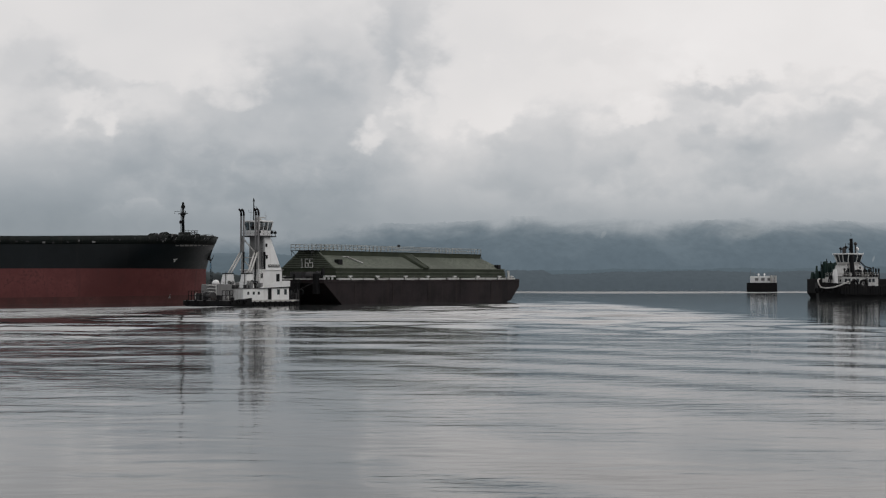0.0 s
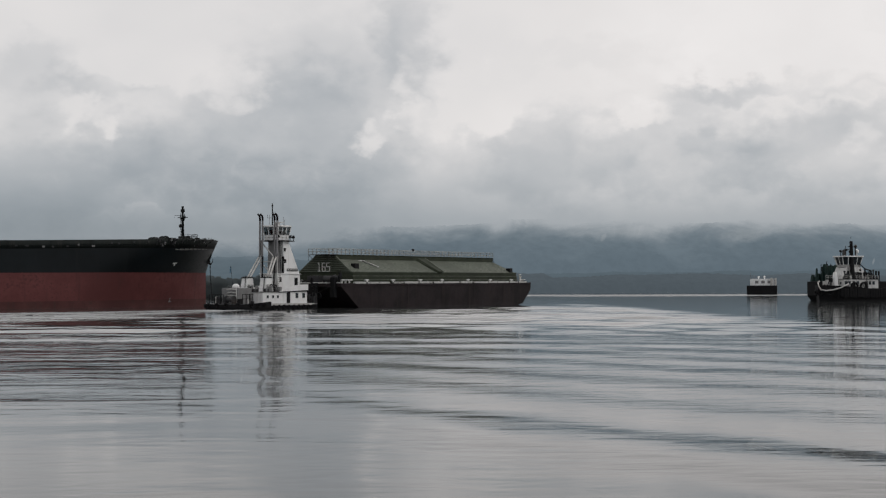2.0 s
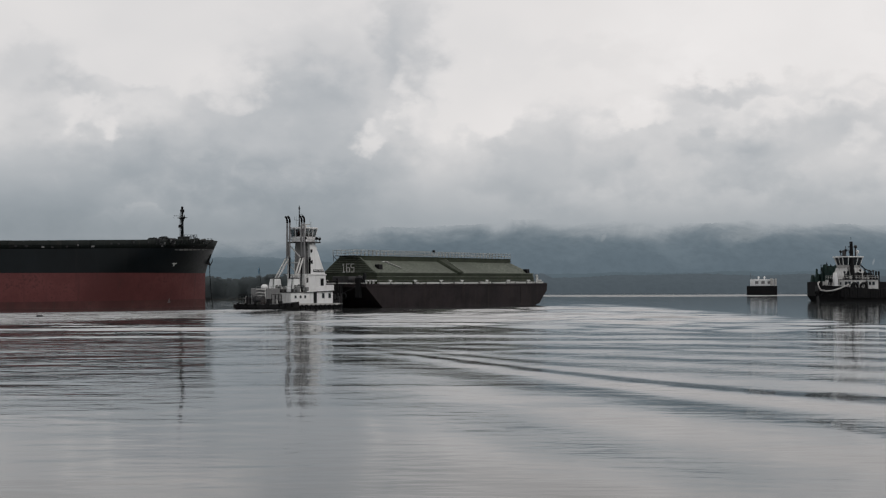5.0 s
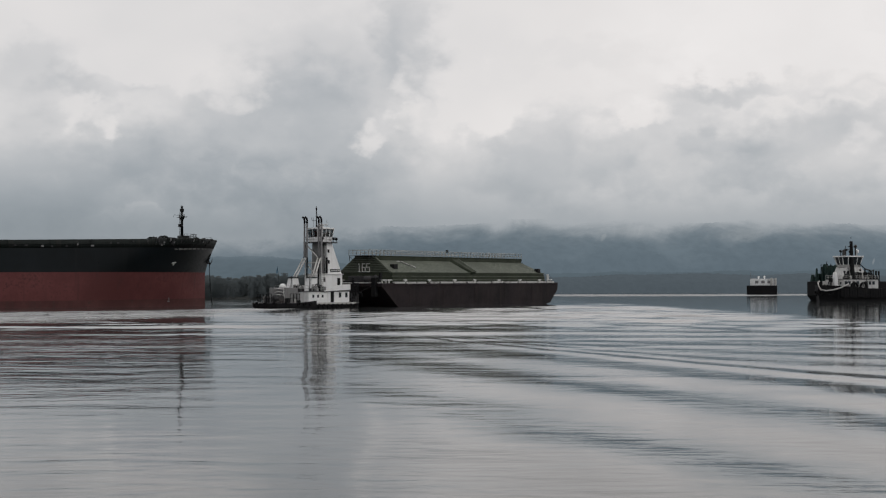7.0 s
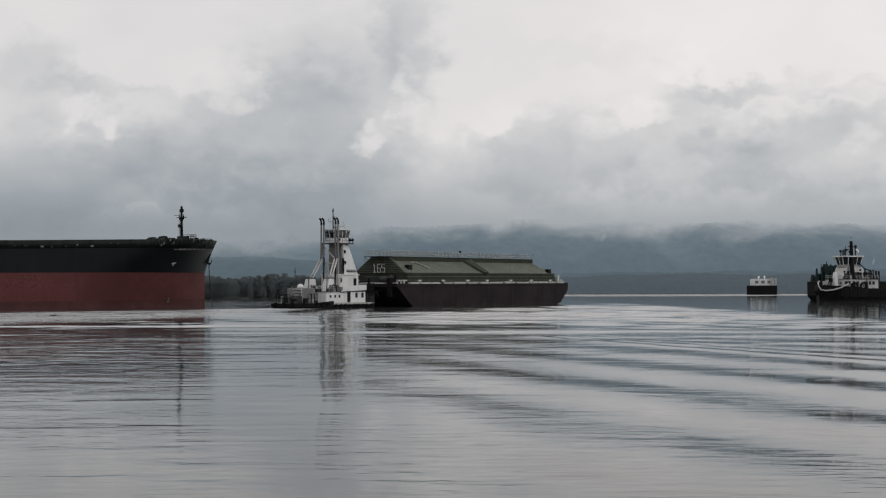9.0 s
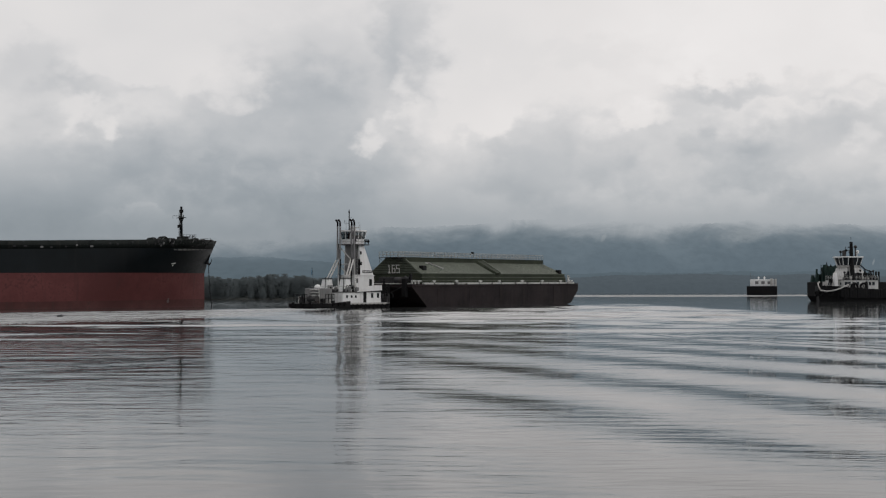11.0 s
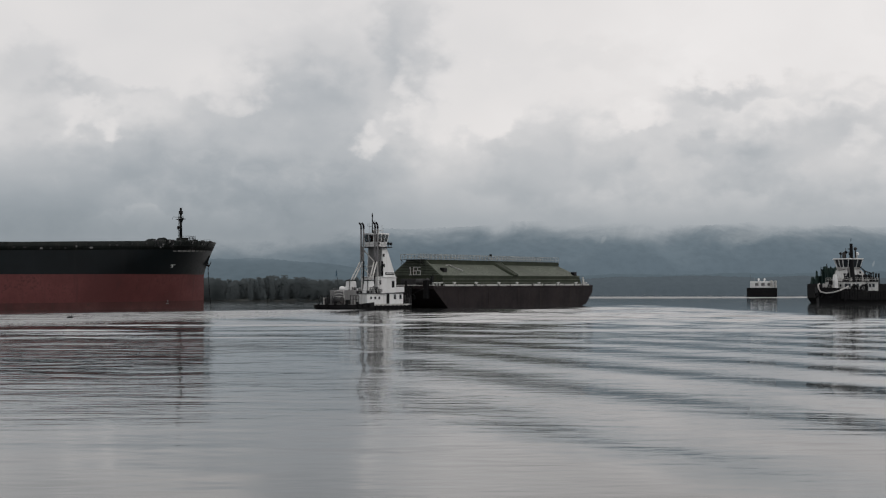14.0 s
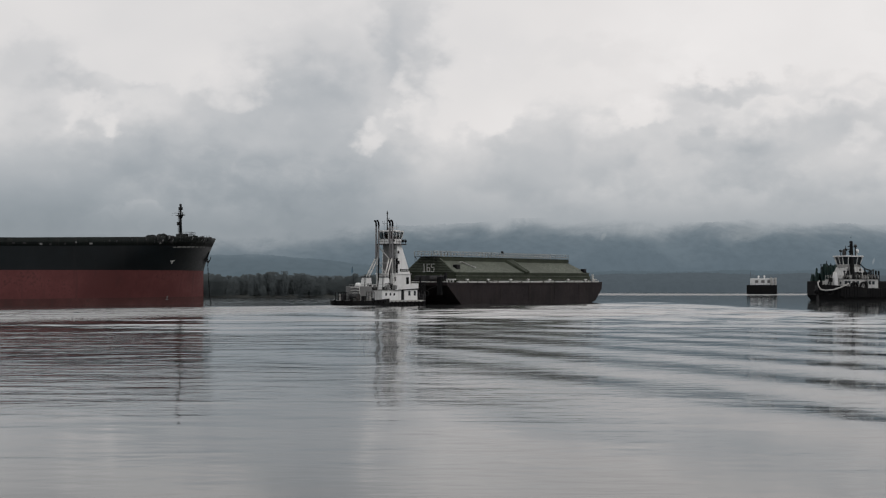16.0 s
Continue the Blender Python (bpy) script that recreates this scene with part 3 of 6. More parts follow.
def build_woods(name, line, height, count, seed, label, clump=1.0):
    """Riverside trees: trunks and crowns of many small leaf clumps, uneven on top."""
    rng = random.Random(seed)
    verts, faces = [], []
    for _ in range(count):
        u = rng.random()
        (xa, ya), (xb, yb) = line
        x, y = xa + (xb - xa) * u, ya + (yb - ya) * u + rng.uniform(-1, 26)
        tall = height(x) * rng.choice((rng.uniform(0.3, 0.7), rng.uniform(0.7, 1.05), rng.uniform(0.85, 1.1)))
        wide = tall * rng.uniform(0.14, 0.36)
        for _ in range(270):
            f = rng.random() ** 0.8
            lean = wide * math.sqrt(max(0.02, 1.0 - (1.55 * f - 0.62) ** 2)) * rng.uniform(0.8, 1.25)
            a, d = rng.uniform(0, 6.283), lean * math.sqrt(rng.random())
            cx, cy, cz = x + d * math.cos(a), y + d * math.sin(a), 0.3 + tall * f
            s, turn = clump * rng.uniform(0.35, 0.9), rng.uniform(0, 1.57)
            i = len(verts)
            for k in range(4):
                ang = 1.5708 * k + turn
                verts.append((cx + s * math.cos(ang), cy + s * (0.7 * math.sin(ang) + rng.uniform(-0.1, 0.1)), cz + s * 0.7 * math.sin(ang)))
            faces.append((i, i + 1, i + 2, i + 3))
    me = bpy.data.meshes.new(name)
    me.from_pydata(verts, [], faces)
    me.materials.append(M_LEAF)
    return tagged(new(name, me), label=label, category="woods", kind="stuff")


water = build_water()
near_water = build_near_water()
# Hill colours already hold the haze, given off as emission.
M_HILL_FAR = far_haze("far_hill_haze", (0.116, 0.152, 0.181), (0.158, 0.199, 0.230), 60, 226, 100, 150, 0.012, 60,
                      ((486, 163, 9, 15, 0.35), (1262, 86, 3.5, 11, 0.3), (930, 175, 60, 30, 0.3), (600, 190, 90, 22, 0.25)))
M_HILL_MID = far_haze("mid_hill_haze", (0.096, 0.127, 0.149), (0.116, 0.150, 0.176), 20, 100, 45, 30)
# The shore glows too: its haze is emission, the trees take no light.
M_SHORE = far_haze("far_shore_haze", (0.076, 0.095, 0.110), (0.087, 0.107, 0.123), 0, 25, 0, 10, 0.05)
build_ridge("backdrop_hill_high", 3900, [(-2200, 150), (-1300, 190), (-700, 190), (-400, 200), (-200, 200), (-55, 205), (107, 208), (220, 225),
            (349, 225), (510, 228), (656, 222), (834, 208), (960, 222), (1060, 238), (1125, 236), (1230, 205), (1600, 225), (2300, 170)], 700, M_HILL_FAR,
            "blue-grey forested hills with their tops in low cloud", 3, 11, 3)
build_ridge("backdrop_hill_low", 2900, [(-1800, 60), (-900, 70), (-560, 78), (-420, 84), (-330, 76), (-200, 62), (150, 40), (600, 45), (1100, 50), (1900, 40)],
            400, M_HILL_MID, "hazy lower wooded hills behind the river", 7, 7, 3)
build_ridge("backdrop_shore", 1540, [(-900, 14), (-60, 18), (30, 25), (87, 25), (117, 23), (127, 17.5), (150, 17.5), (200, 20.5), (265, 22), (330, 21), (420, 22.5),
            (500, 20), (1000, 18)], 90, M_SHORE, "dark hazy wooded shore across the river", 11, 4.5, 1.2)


def build_bank():
    bm = bm_new()
    rows = []
    for i in range(80):
        x = -695 + i * 9.0
        y = 512 + 0.16 * (x + 100) + 2 * math.sin(x * 0.05)
        rows.append([bm.verts.new((x, y - 3, -0.6)), bm.verts.new((x, y, 0.5 + 0.3 * math.sin(x * 0.31))), bm.verts.new((x, y + 6, 1.2)),
                     bm.verts.new((x, y + 60, 2.0)), bm.verts.new((x, y + 62, -0.6))])
    for a, b in zip(rows, rows[1:]):
        for k in range(4):
            bm.faces.new((a[k], b[k], b[k + 1], a[k + 1]))
    return tagged(new("ground_bank", finish(bm, "ground_bank", M_SOIL, True)), label="low muddy river bank under trees", category="ground", kind="structure")


build_bank()
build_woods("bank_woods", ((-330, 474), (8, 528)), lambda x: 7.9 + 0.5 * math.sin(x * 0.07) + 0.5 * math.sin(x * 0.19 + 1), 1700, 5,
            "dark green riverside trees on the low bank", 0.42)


# ---- bulk carrier at anchor ----
SHIP_HEAD, SHIP_STEM, SHIP_SIZE = 31.0, (-49.25, 283.5, -0.16), 1.05
SHIP_LONG, SHIP_HALF, SHIP_TRIM = 180.0, 14.0, -0.45


def ship_half(s, z):
    """Half breadth at s metres abaft the stem's foot and height z."""
    f = min(1.0, max(0.0, z / 12.8))
    rake = 2.6 * max(0.0, (z - 6.4) / 6.6) ** 1.3
    entry = 34 - 15 * f ** 1.4
    u = min(1.0, max(0.0, (s + rake) / entry))
    body = SHIP_HALF * (1 - (1 - u) ** (2.1 + 0.5 * f))
    aft = max(0.0, (s - 150) / 30)
    return max(0.02, body * (1 - (0.30 - 0.14 * f) * aft ** 2))


def ship_z(s, z):
    """The sheer lowers the topsides away from the bow."""
    return z - 0.68 * min(1.0, max(0.0, s) / 40) * max(0.0, z - 6.75) / 6.35


def ship_stem(z):
    return -2.6 * max(0.0, (z - 6.4) / 6.6) ** 1.3


def ship_shell(levels, inner=0.0, close=False):
    bm = bm_new()
    n = 60
    grid = {}
    for side in (1, -1):
        for j, z in enumerate(levels):
            for i in range(n + 1):
                u = (i / n) ** 2.0
                s = ship_stem(z) + (SHIP_LONG - ship_stem(z)) * u
                h = ship_half(s, z)
                grid[side, i, j] = bm.verts.new((-s, side * max(0.02, h - inner), ship_z(s, z)))
    for side in (1, -1):
        for i in range(n):
            for j in range(len(levels) - 1):
                bm.faces.new((grid[side, i, j], grid[side, i + 1, j], grid[side, i + 1, j + 1], grid[side, i, j + 1]))
    for j in range(len(levels) - 1):
        bm.faces.new((grid[1, n, j], grid[-1, n, j], grid[-1, n, j + 1], grid[1, n, j + 1]))
        bm.faces.new((grid[1, 0, j], grid[-1, 0, j], grid[-1, 0, j + 1], grid[1, 0, j + 1]))
    if close:
        j = len(levels) - 1
        for i in range(n):
            bm.faces.new((grid[1, i, j], grid[1, i + 1, j], grid[-1, i + 1, j], grid[-1, i, j]))
    return bm


def on_side(s, z, out=0.03, frame_up=False):
    """A pose on the starboard plating, x aft to fore, z outwards."""
    h, h2 = ship_half(s, z), ship_half(s - 1, z)
    up = (ship_half(s, z + 0.5) - ship_half(s, z - 0.5))
    fore = Vector((1, -(h2 - h), 0)).normalized()
    rise = Vector((0, -up, 1)).normalized()
    outw = fore.cross(rise).normalized()
    rise = rise if frame_up else outw.cross(fore)
    m = Matrix((fore, rise, outw)).transposed().to_4x4()
    m.translation = Vector((-s, -h, z)) + outw * out
    return m


def build_ship():
    ship = thing("bulk_carrier", pose(*SHIP_STEM, 0, SHIP_TRIM, SHIP_HEAD) @ Matrix.Scale(SHIP_SIZE, 4), "large bulk carrier at anchor, black topsides over red bottom paint", "ship")
    part("waterline_band", ship_shell([-3, 0, 1.7]), M_SHIP_BOOT, ship, "brownish fouled band at the waterline", True)
    part("lower_hull", ship_shell([1.7, 3, 4.5, 6.0, 6.75]), M_SHIP_RED, ship, "faded red antifouling paint", True)
    part("upper_hull", ship_shell([6.75, 8, 9.2, 10.4, 11.45]), M_SHIP_BLACK, ship, "black painted topsides", True)
    part("deck", ship_shell([11.6, 11.75], 0.25, True), M_SHIP_GREEN, ship)
    bm = ship_shell([11.45, 12.2, 13.1])
    bulwark = part("bulwark", bm, M_SHIP_GREEN, ship, "dark green weathered bulwark", True)
    sol = bulwark.modifiers.new("plate", "SOLIDIFY")
    sol.thickness = 0.12
    # rubbing strake under the bulwark
    bm = bm_new()
    for side in (-1, 1):
        add_tube(bm, [(-s, side * (ship_half(s, 12.2) + 0.02), ship_z(s, 12.2)) for s in np.linspace(0.5, 120, 60)], 0.07, 6)
    part("sheer_strake", bm, M_SHIP_GREEN, ship)
    # bulwark stays and freeing ports show as small lumps along the top
    bm = bm_new()
    add_box(bm, -0.06, 0.06, -0.05, 0.05, 0, 0.7, 0.02)
    stay = finish(bm, "stanchion", M_SHIP_GREEN)
    rng = random.Random(3)
    for i in range(14):
        s = 5 + i * 7.3
        h = ship_half(s, 12.6)
        more("stanchion", stay, ship, pose(-s, -(h + 0.06), ship_z(s, 12.3) + rng.uniform(-0.03, 0.03), 0, 0, rng.uniform(-6, 6)))
    bm = bm_new()
    add_lathe(bm, [(0.02, 0), (0.28, 0), (0.28, 0.2), (0.2, 0.35), (0.2, 0.8), (0.36, 0.86), (0.36, 0.98), (0.02, 1.0)], 12)
    bollard = finish(bm, "bollard", M_SHIP_GREEN)
    for s in (3, 4.1, 14, 15.2, 27, 28.2, 44, 45.2):
        more("bollard", bollard, ship, pose(-s, -(ship_half(s, 12) - 1.0), ship_z(s, 11.75)))
    # windlasses on the forecastle
    for y in (-3.2, 3.2):
        bm = bm_new()
        add_box(bm, -1.2, 1.2, -1.4, 1.4, 0, 0.5, 0.05)
        add_lathe(bm, [(0.05, -1.5), (0.9, -1.5), (0.9, -1.3), (0.45, -1.2), (0.45, 0.2), (0.9, 0.3), (0.9, 0.5), (0.6, 0.6), (0.6, 1.5), (0.05, 1.5)], 16,
                  pose(0, 0, 1.25, 90))
        ob = part("windlass", bm, M_SHIP_GREEN, ship)
        ob.matrix_basis = pose(-9.5, y, 11.75)
    # deck house under the foremast with rails
    bm = bm_new()
    add_box(bm, -5.6, -2.2, -1.7, 1.7, 11.75, 13.5, 0.06)
    house = part("mast_house", bm, M_SHIP_GREEN, ship)
    bm = bm_new()
    add_box(bm, -5.2, -3.6, -1.3, 1.3, 13.5, 14.0, 0.05)
    part("upper_box", bm, M_SHIP_GREEN, house)
    rail("house_rail", ship, [(-5.5, -1.6, 13.5), (-2.3, -1.6, 13.5), (-2.3, 1.6, 13.5)], 0.8, 0.7, 0.035, M_STEEL)
    rail("bow_rail", ship, [(-1.2, -1.1, 12.9), (1.2, -0.4, 13.1)], 0.6, 0.8, 0.03, M_STEEL)
    # foremast
    mast = thing_part("foremast", ship)
    mast.matrix_basis = pose(2.2, 0, 0)
    bm = bm_new()
    add_tube(bm, [(-6.9, 0, 13.5), (-6.9, 0, 19.4)], 0.30, 12, 0.20)
    part("mast_post", bm, M_SHIP_BLACK, mast, smooth=True)
    bm = bm_new()
    add_box(bm, -7.5, -6.3, -1.25, 1.25, 17.6, 17.72, 0.02)
    add_tube(bm, [(-6.9, -1.2, 17.7), (-6.9, -1.2, 18.2)], 0.08, 6)
    add_tube(bm, [(-6.9, 1.2, 17.7), (-6.9, 1.2, 18.2)], 0.08, 6)
    add_tube(bm, [(-6.9, -1.2, 17.75), (-6.9, -0.2, 17.0), (-6.9, 0.2, 17.0), (-6.9, 1.2, 17.75)], 0.19, 8)
    add_tube(bm, [(-6.9, 0, 18.0), (-8.4, 0.6, 18.1), (-8.4, 0.6, 17.6)], 0.04, 6)
    part("crosstree", bm, M_SHIP_BLACK, mast)
    for box in ((-7.6, -7.0, -0.3, 0.3, 15.7, 16.3), (-7.25, -6.55, -0.3, 0.3, 18.7, 19.3), (-7.1, -6.7, -0.15, 0.15, 19.4, 19.9)):
        bm = bm_new()
        add_box(bm, *box, 0.06)
        part("mast_light", bm, M_BLACK, mast)
    bm = bm_new()
    for y in (-0.2, 0.2):
        add_tube(bm, [(-7.35, y, 13.9), (-7.3, y, 18.6)], 0.03, 6)
    for i in range(12):
        add_tube(bm, [(-7.34, -0.2, 14.1 + 0.35 * i), (-7.34, 0.2, 14.1 + 0.35 * i)], 0.02, 5)
    part("ladder", bm, M_STEEL, mast)
    # worn pale band under the bow bulwark, fairleads and rust spots along the sheer
    for s, half, tall in ((1.9, 0.4, 0.06), (3.1, 0.5, 0.08), (4.4, 0.6, 0.10), (5.6, 0.62, 0.15), (6.8, 0.62, 0.17), (8.0, 0.62, 0.18), (9.2, 0.62, 0.16), (10.3, 0.5, 0.10)):
        bm = bm_new()
        add_box(bm, -half, half, -tall, tall, 0, 0.03, 0.01)
        ob = part("bow_band", bm, M_BAND, ship, "worn grey band")
        ob.matrix_basis = on_side(s, 11.35 - 0.03 * s, 0.03)
    # scuffs and brackets on the bow bulwark
    rng = random.Random(8)
    for i in range(46):
        s = rng.uniform(0.8, 15)
        bm = bm_new()
        k = rng.uniform(0.05, 0.2)
        add_box(bm, -k, k, -rng.uniform(0.1, 0.45), rng.uniform(0.1, 0.3), 0, rng.uniform(0.03, 0.12), 0.02)
        ob = part("bracket", bm, rng.choice((M_STEEL, M_BLACK, M_STEEL, M_GREY)), ship)
        ob.matrix_basis = on_side(s, rng.uniform(11.7, 12.9), 0.01)
    for i in range(22):
        s = rng.uniform(0.5, 15)
        bm = bm_new()
        k = rng.uniform(0.1, 0.4)
        add_box(bm, -k, k, -0.3, 0.3, 0, rng.uniform(0.25, 0.6), 0.06)
        ob = part("deck_fitting", bm, rng.choice((M_STEEL, M_SHIP_GREEN)), ship)
        ob.matrix_basis = pose(-s, -(ship_half(s, 13) - 0.35), ship_z(s, 12.85))
    rng = random.Random(21)
    for i in range(26):
        s = 12 + i * 2.4 + rng.uniform(-0.8, 0.8)
        bm = bm_new()
        k = rng.uniform(0.12, 0.3)
        add_box(bm, -k, k, -0.16, 0.16, 0, 0.06, 0.02)
        ob = part("fairlead", bm, rng.choice((M_GREY, M_STEEL, M_STEEL, M_STEEL)), ship)
        m = on_side(s, 12.2 + rng.uniform(-0.5, 0.45), 0.02)
        m.translation.z = ship_z(s, m.translation.z)
        ob.matrix_basis = m
    for s in (9.2, 11.0, 12.6):
        bm = bm_new()
        w = rng.uniform(0.4, 1.0)
        add_box(bm, -w, w, -0.5, 0.5, 0, rng.uniform(0.5, 0.75), 0.1)
        ob = part("deck_locker", bm, M_SHIP_GREEN, ship)
        ob.matrix_basis = pose(-s, -(ship_half(s, 12.5) - 0.9), ship_z(s, 12.5))
    # hull marks: thruster and bulb signs
    bm = bm_new()
    add_box(bm, -0.75, 0.75, 0.12, 0.42, 0, 0.01)
    add_box(bm, -0.2, 0.2, -0.5, 0.12, 0, 0.01)
    ob = part("thruster_mark", bm, M_MARK, ship, "white painted hull mark")
    ob.matrix_basis = on_side(10.1, 8.35, 0.05, True) @ Matrix.Scale(0.75, 4)
    bm = bm_new()
    for i, w in enumerate((0.9, 0.4, 0.4)):
        add_box(bm, -w / 2, w / 2, -0.9 + i * 0.36, -0.7 + i * 0.36, 0, 0.01)
    ob = part("draught_mark", bm, M_GREY, ship, "faint white draught marks")
    ob.matrix_basis = on_side(10.2, 1.9, 0.05) @ Matrix.Scale(0.8, 4)
    # anchor housed at the hawse, its cable down to the water
    bm = bm_new()
    add_box(bm, -0.18, 0.18, -0.15, 0.15, -1.1, 1.3, 0.05)
    add_prism(bm, [(-1.0, -0.2), (1.0, -0.2), (1.0, 0.2), (-1.0, 0.2)], -1.35, -0.9, [(-0.5, -0.2), (0.5, -0.2), (0.5, 0.2), (-0.5, 0.2)], 0.04)
    for s in (-1, 1):
        add_tube(bm, [(s * 0.8, 0, -1.2), (s * 1.05, 0, -0.3), (s * 0.9, 0, 0.35)], 0.16, 8, 0.05)
    ob = part("anchor", bm, M_BLACK, ship, "black stockless anchor housed at the bow")
    ob.matrix_basis = pose(0.55, -0.8, 9.55, 0, 22, 12) @ Matrix.Scale(0.8, 4)
    return ship


ship = build_ship()


def build_chain():
    """Anchor cable, link by link, down into the water."""
    chain = thing("anchor_chain", pose(-48.4, 283.7, 0.35), "rusty dark anchor cable hanging into the water", "chain")
    bm = bm_new()
    for a, b in (((-0.10, 0, -0.22), (-0.10, 0, 0.22)), ((0.10, 0, -0.22), (0.10, 0, 0.22))):
        add_tube(bm, [a, b], 0.055, 6)
    add_tube(bm, [(-0.10, 0, 0.22), (0, 0, 0.31), (0.10, 0, 0.22)], 0.055, 6)
    add_tube(bm, [(-0.10, 0, -0.22), (0, 0, -0.31), (0.10, 0, -0.22)], 0.055, 6)
    bmesh.ops.scale(bm, vec=(0.72, 0.72, 0.95), verts=bm.verts)
    link = finish(bm, "link", M_BLACK)
    for i in range(25):
        z = 9.6 - i * 0.45
        more("link", link, chain, pose(0.02 * (9.6 - z) + 0.01 * (9.6 - z) ** 2 * 0.5, 0, z, 0, -2 - 0.5 * i / 4, 90 * (i % 2)))
    return chain


chain = build_chain()


# ---- pusher tug ----
# Local axes: x forward, y to port, z up; the origin lies under the mast at the waterline.
def hull_plan(x0, x1, half, round_aft, round_fore, n=7):
    """Deck outline with rounded ends, anticlockwise."""
    pts = []
    for i in range(n + 1):
        a = math.pi / 2 * i / n
        pts.append((x1 - round_fore + round_fore * math.cos(a), half - round_fore + round_fore * math.sin(a)))
    for i in range(n + 1):
        a = math.pi / 2 * i / n
        pts.append((x0 + round_aft - round_aft * math.sin(a), half - round_aft + round_aft * math.cos(a)))
    return pts + [(x, -y) for x, y in pts[::-1]]


def windows_on(parent, spots, w, h, m_of, label=""):
    """Framed window panes: a frame proud of the wall and a dark pane in it."""
    bm = bm_new()
    t = 0.06
    add_box(bm, -w / 2 - t, w / 2 + t, -0.03, 0.03, -h / 2 - t, -h / 2, 0.01)
    add_box(bm, -w / 2 - t, w / 2 + t, -0.03, 0.03, h / 2, h / 2 + t, 0.01)
    add_box(bm, -w / 2 - t, -w / 2, -0.03, 0.03, -h / 2, h / 2, 0.01)
    add_box(bm, w / 2, w / 2 + t, -0.03, 0.03, -h / 2, h / 2, 0.01)
    edge = finish(bm, "window_frame", M_GREY)
    bm = bm_new()
    add_box(bm, -w / 2, w / 2, -0.012, 0.012, -h / 2, h / 2)
    pane = finish(bm, "pane", M_GLASS)
    for s in spots:
        win = more("window", edge, parent, m_of(s))
        ob = new("pane", pane)
        ob.parent = win


def build_tug():
    tug = thing("pusher_tug", pose(TUG_AT.x, TUG_AT.y, 0, 0, 0, HEAD), "white pusher tug with tall wheelhouse tower and black hull", "tugboat")
    low, high = hull_plan(-13.6, 7.4, 4.3, 2.4, 0.9), hull_plan(-14.2, 7.6, 4.6, 2.6, 0.9)
    bm = bm_new()
    add_prism(bm, low, -1.2, 0.75, high)
    part("hull", bm, M_BLACK, tug, "black painted hull")
    bm = bm_new()
    add_prism(bm, high, 0.75, 0.95, hull_plan(-14.25, 7.65, 4.65, 2.6, 0.9))
    part("deck", bm, M_GREY, tug)
    # white rubbing strake along the waist
    bm = bm_new()
    for y in (-4.66, 4.5):
        add_box(bm, -5.6, 6.2, y, y + 0.16, 0.62, 0.98, 0.03)
    part("rubbing_strake", bm, M_WHITE_DIRTY, tug)
    # black bulwark round the stern
    plan = hull_plan(-14.3, -5.6, 4.68, 2.7, 0.05)
    pts = [p for p in plan if p[0] < -5.5]
    bm = bm_new()
    ring = []
    for x, y in pts:
        top = 1.32 - 0.40 * min(1.0, max(0.0, (-10.4 - x) / 1.2))
        inner = Vector((x + 9.5, y)) * 0.975
        ring.append([bm.verts.new((x, y, 0.2)), bm.verts.new((x, y, top)), bm.verts.new((inner.x - 9.5, inner.y, top)), bm.verts.new((inner.x - 9.5, inner.y, 0.9))])
    for a, b in zip(ring, ring[1:]):
        for k in range(3):
            bm.faces.new((a[k], b[k], b[k + 1], a[k + 1]))
    part("bulwark", bm, M_BLACK, tug, "black stern bulwark")
    bm = bm_new()
    add_torus(bm, 0.3, 0.12, Matrix())
    tyre = finish(bm, "tyre", M_RUBBER, True)
    for i in range(9):
        x = -5 + i * 1.35
        more("tyre", tyre, tug, pose(x, -4.76, 0.36, 90, 0, 0))
    for x, y, a in ((-7.5, -4.85, 0), (-9.2, -4.85, 0), (-10.9, -4.8, 0), (-13.4, -3.9, 50), (-14.4, -2.0, 80), (-14.45, 0, 90), (-14.4, 2.0, 100)):
        more("tyre", tyre, tug, pose(x, y, 0.72, 90, 0, -a))
    # lower deckhouse
    house = thing_part("deckhouse", tug)
    bm = bm_new()
    add_box(bm, -7.2, 4.9, -4.05, 4.05, 0.95, 2.95, 0.06)
    part("wall", bm, M_WHITE, house)
    bm = bm_new()
    add_box(bm, -7.35, -1.4, -4.2, 4.2, 2.95, 3.05, 0.02)
    part("house_deck", bm, M_STEEL, house)
    # slanting white bulwark over the forward half
    bm = bm_new()
    for y in (-4.2, 4.1):
        add_side(bm, [(-2.9, 2.95), (5.05, 3.25), (5.05, 4.35), (1.0, 4.15), (-2.9, 3.10)], y, y + 0.1, 0.01)
    add_box(bm, 4.95, 5.05, -4.2, 4.2, 3.2, 4.35, 0.01)
    part("upper_bulwark", bm, M_WHITE, house)
    bm = bm_new()
    for y in (-4.26, 4.16):
        add_side(bm, [(-3.0, 2.9), (5.15, 3.2), (5.15, 3.32), (-3.0, 3.02)], y, y + 0.12)
    part("deck_edge", bm, M_STEEL, house)
    bm = bm_new()
    add_box(bm, -1.2, 4.9, -4.0, 4.0, 3.0, 3.2)
    part("upper_deck", bm, M_GREY, house)
    windows_on(house, (-5.9, -4.5, -3.2), 0.42, 0.42, lambda x: pose(x, -4.07, 2.15))
    windows_on(house, (2.0, 3.9), 0.62, 0.85, lambda x: pose(x, -4.07, 2.35))
    windows_on(house, (-2.8, -1.0, 1.0, 2.8), 0.6, 0.8, lambda y: pose(4.92, y, 2.35, 0, 0, 90))
    bm = bm_new()
    add_box(bm, -0.45, 0.45, -0.04, 0.04, 0, 1.95, 0.02)
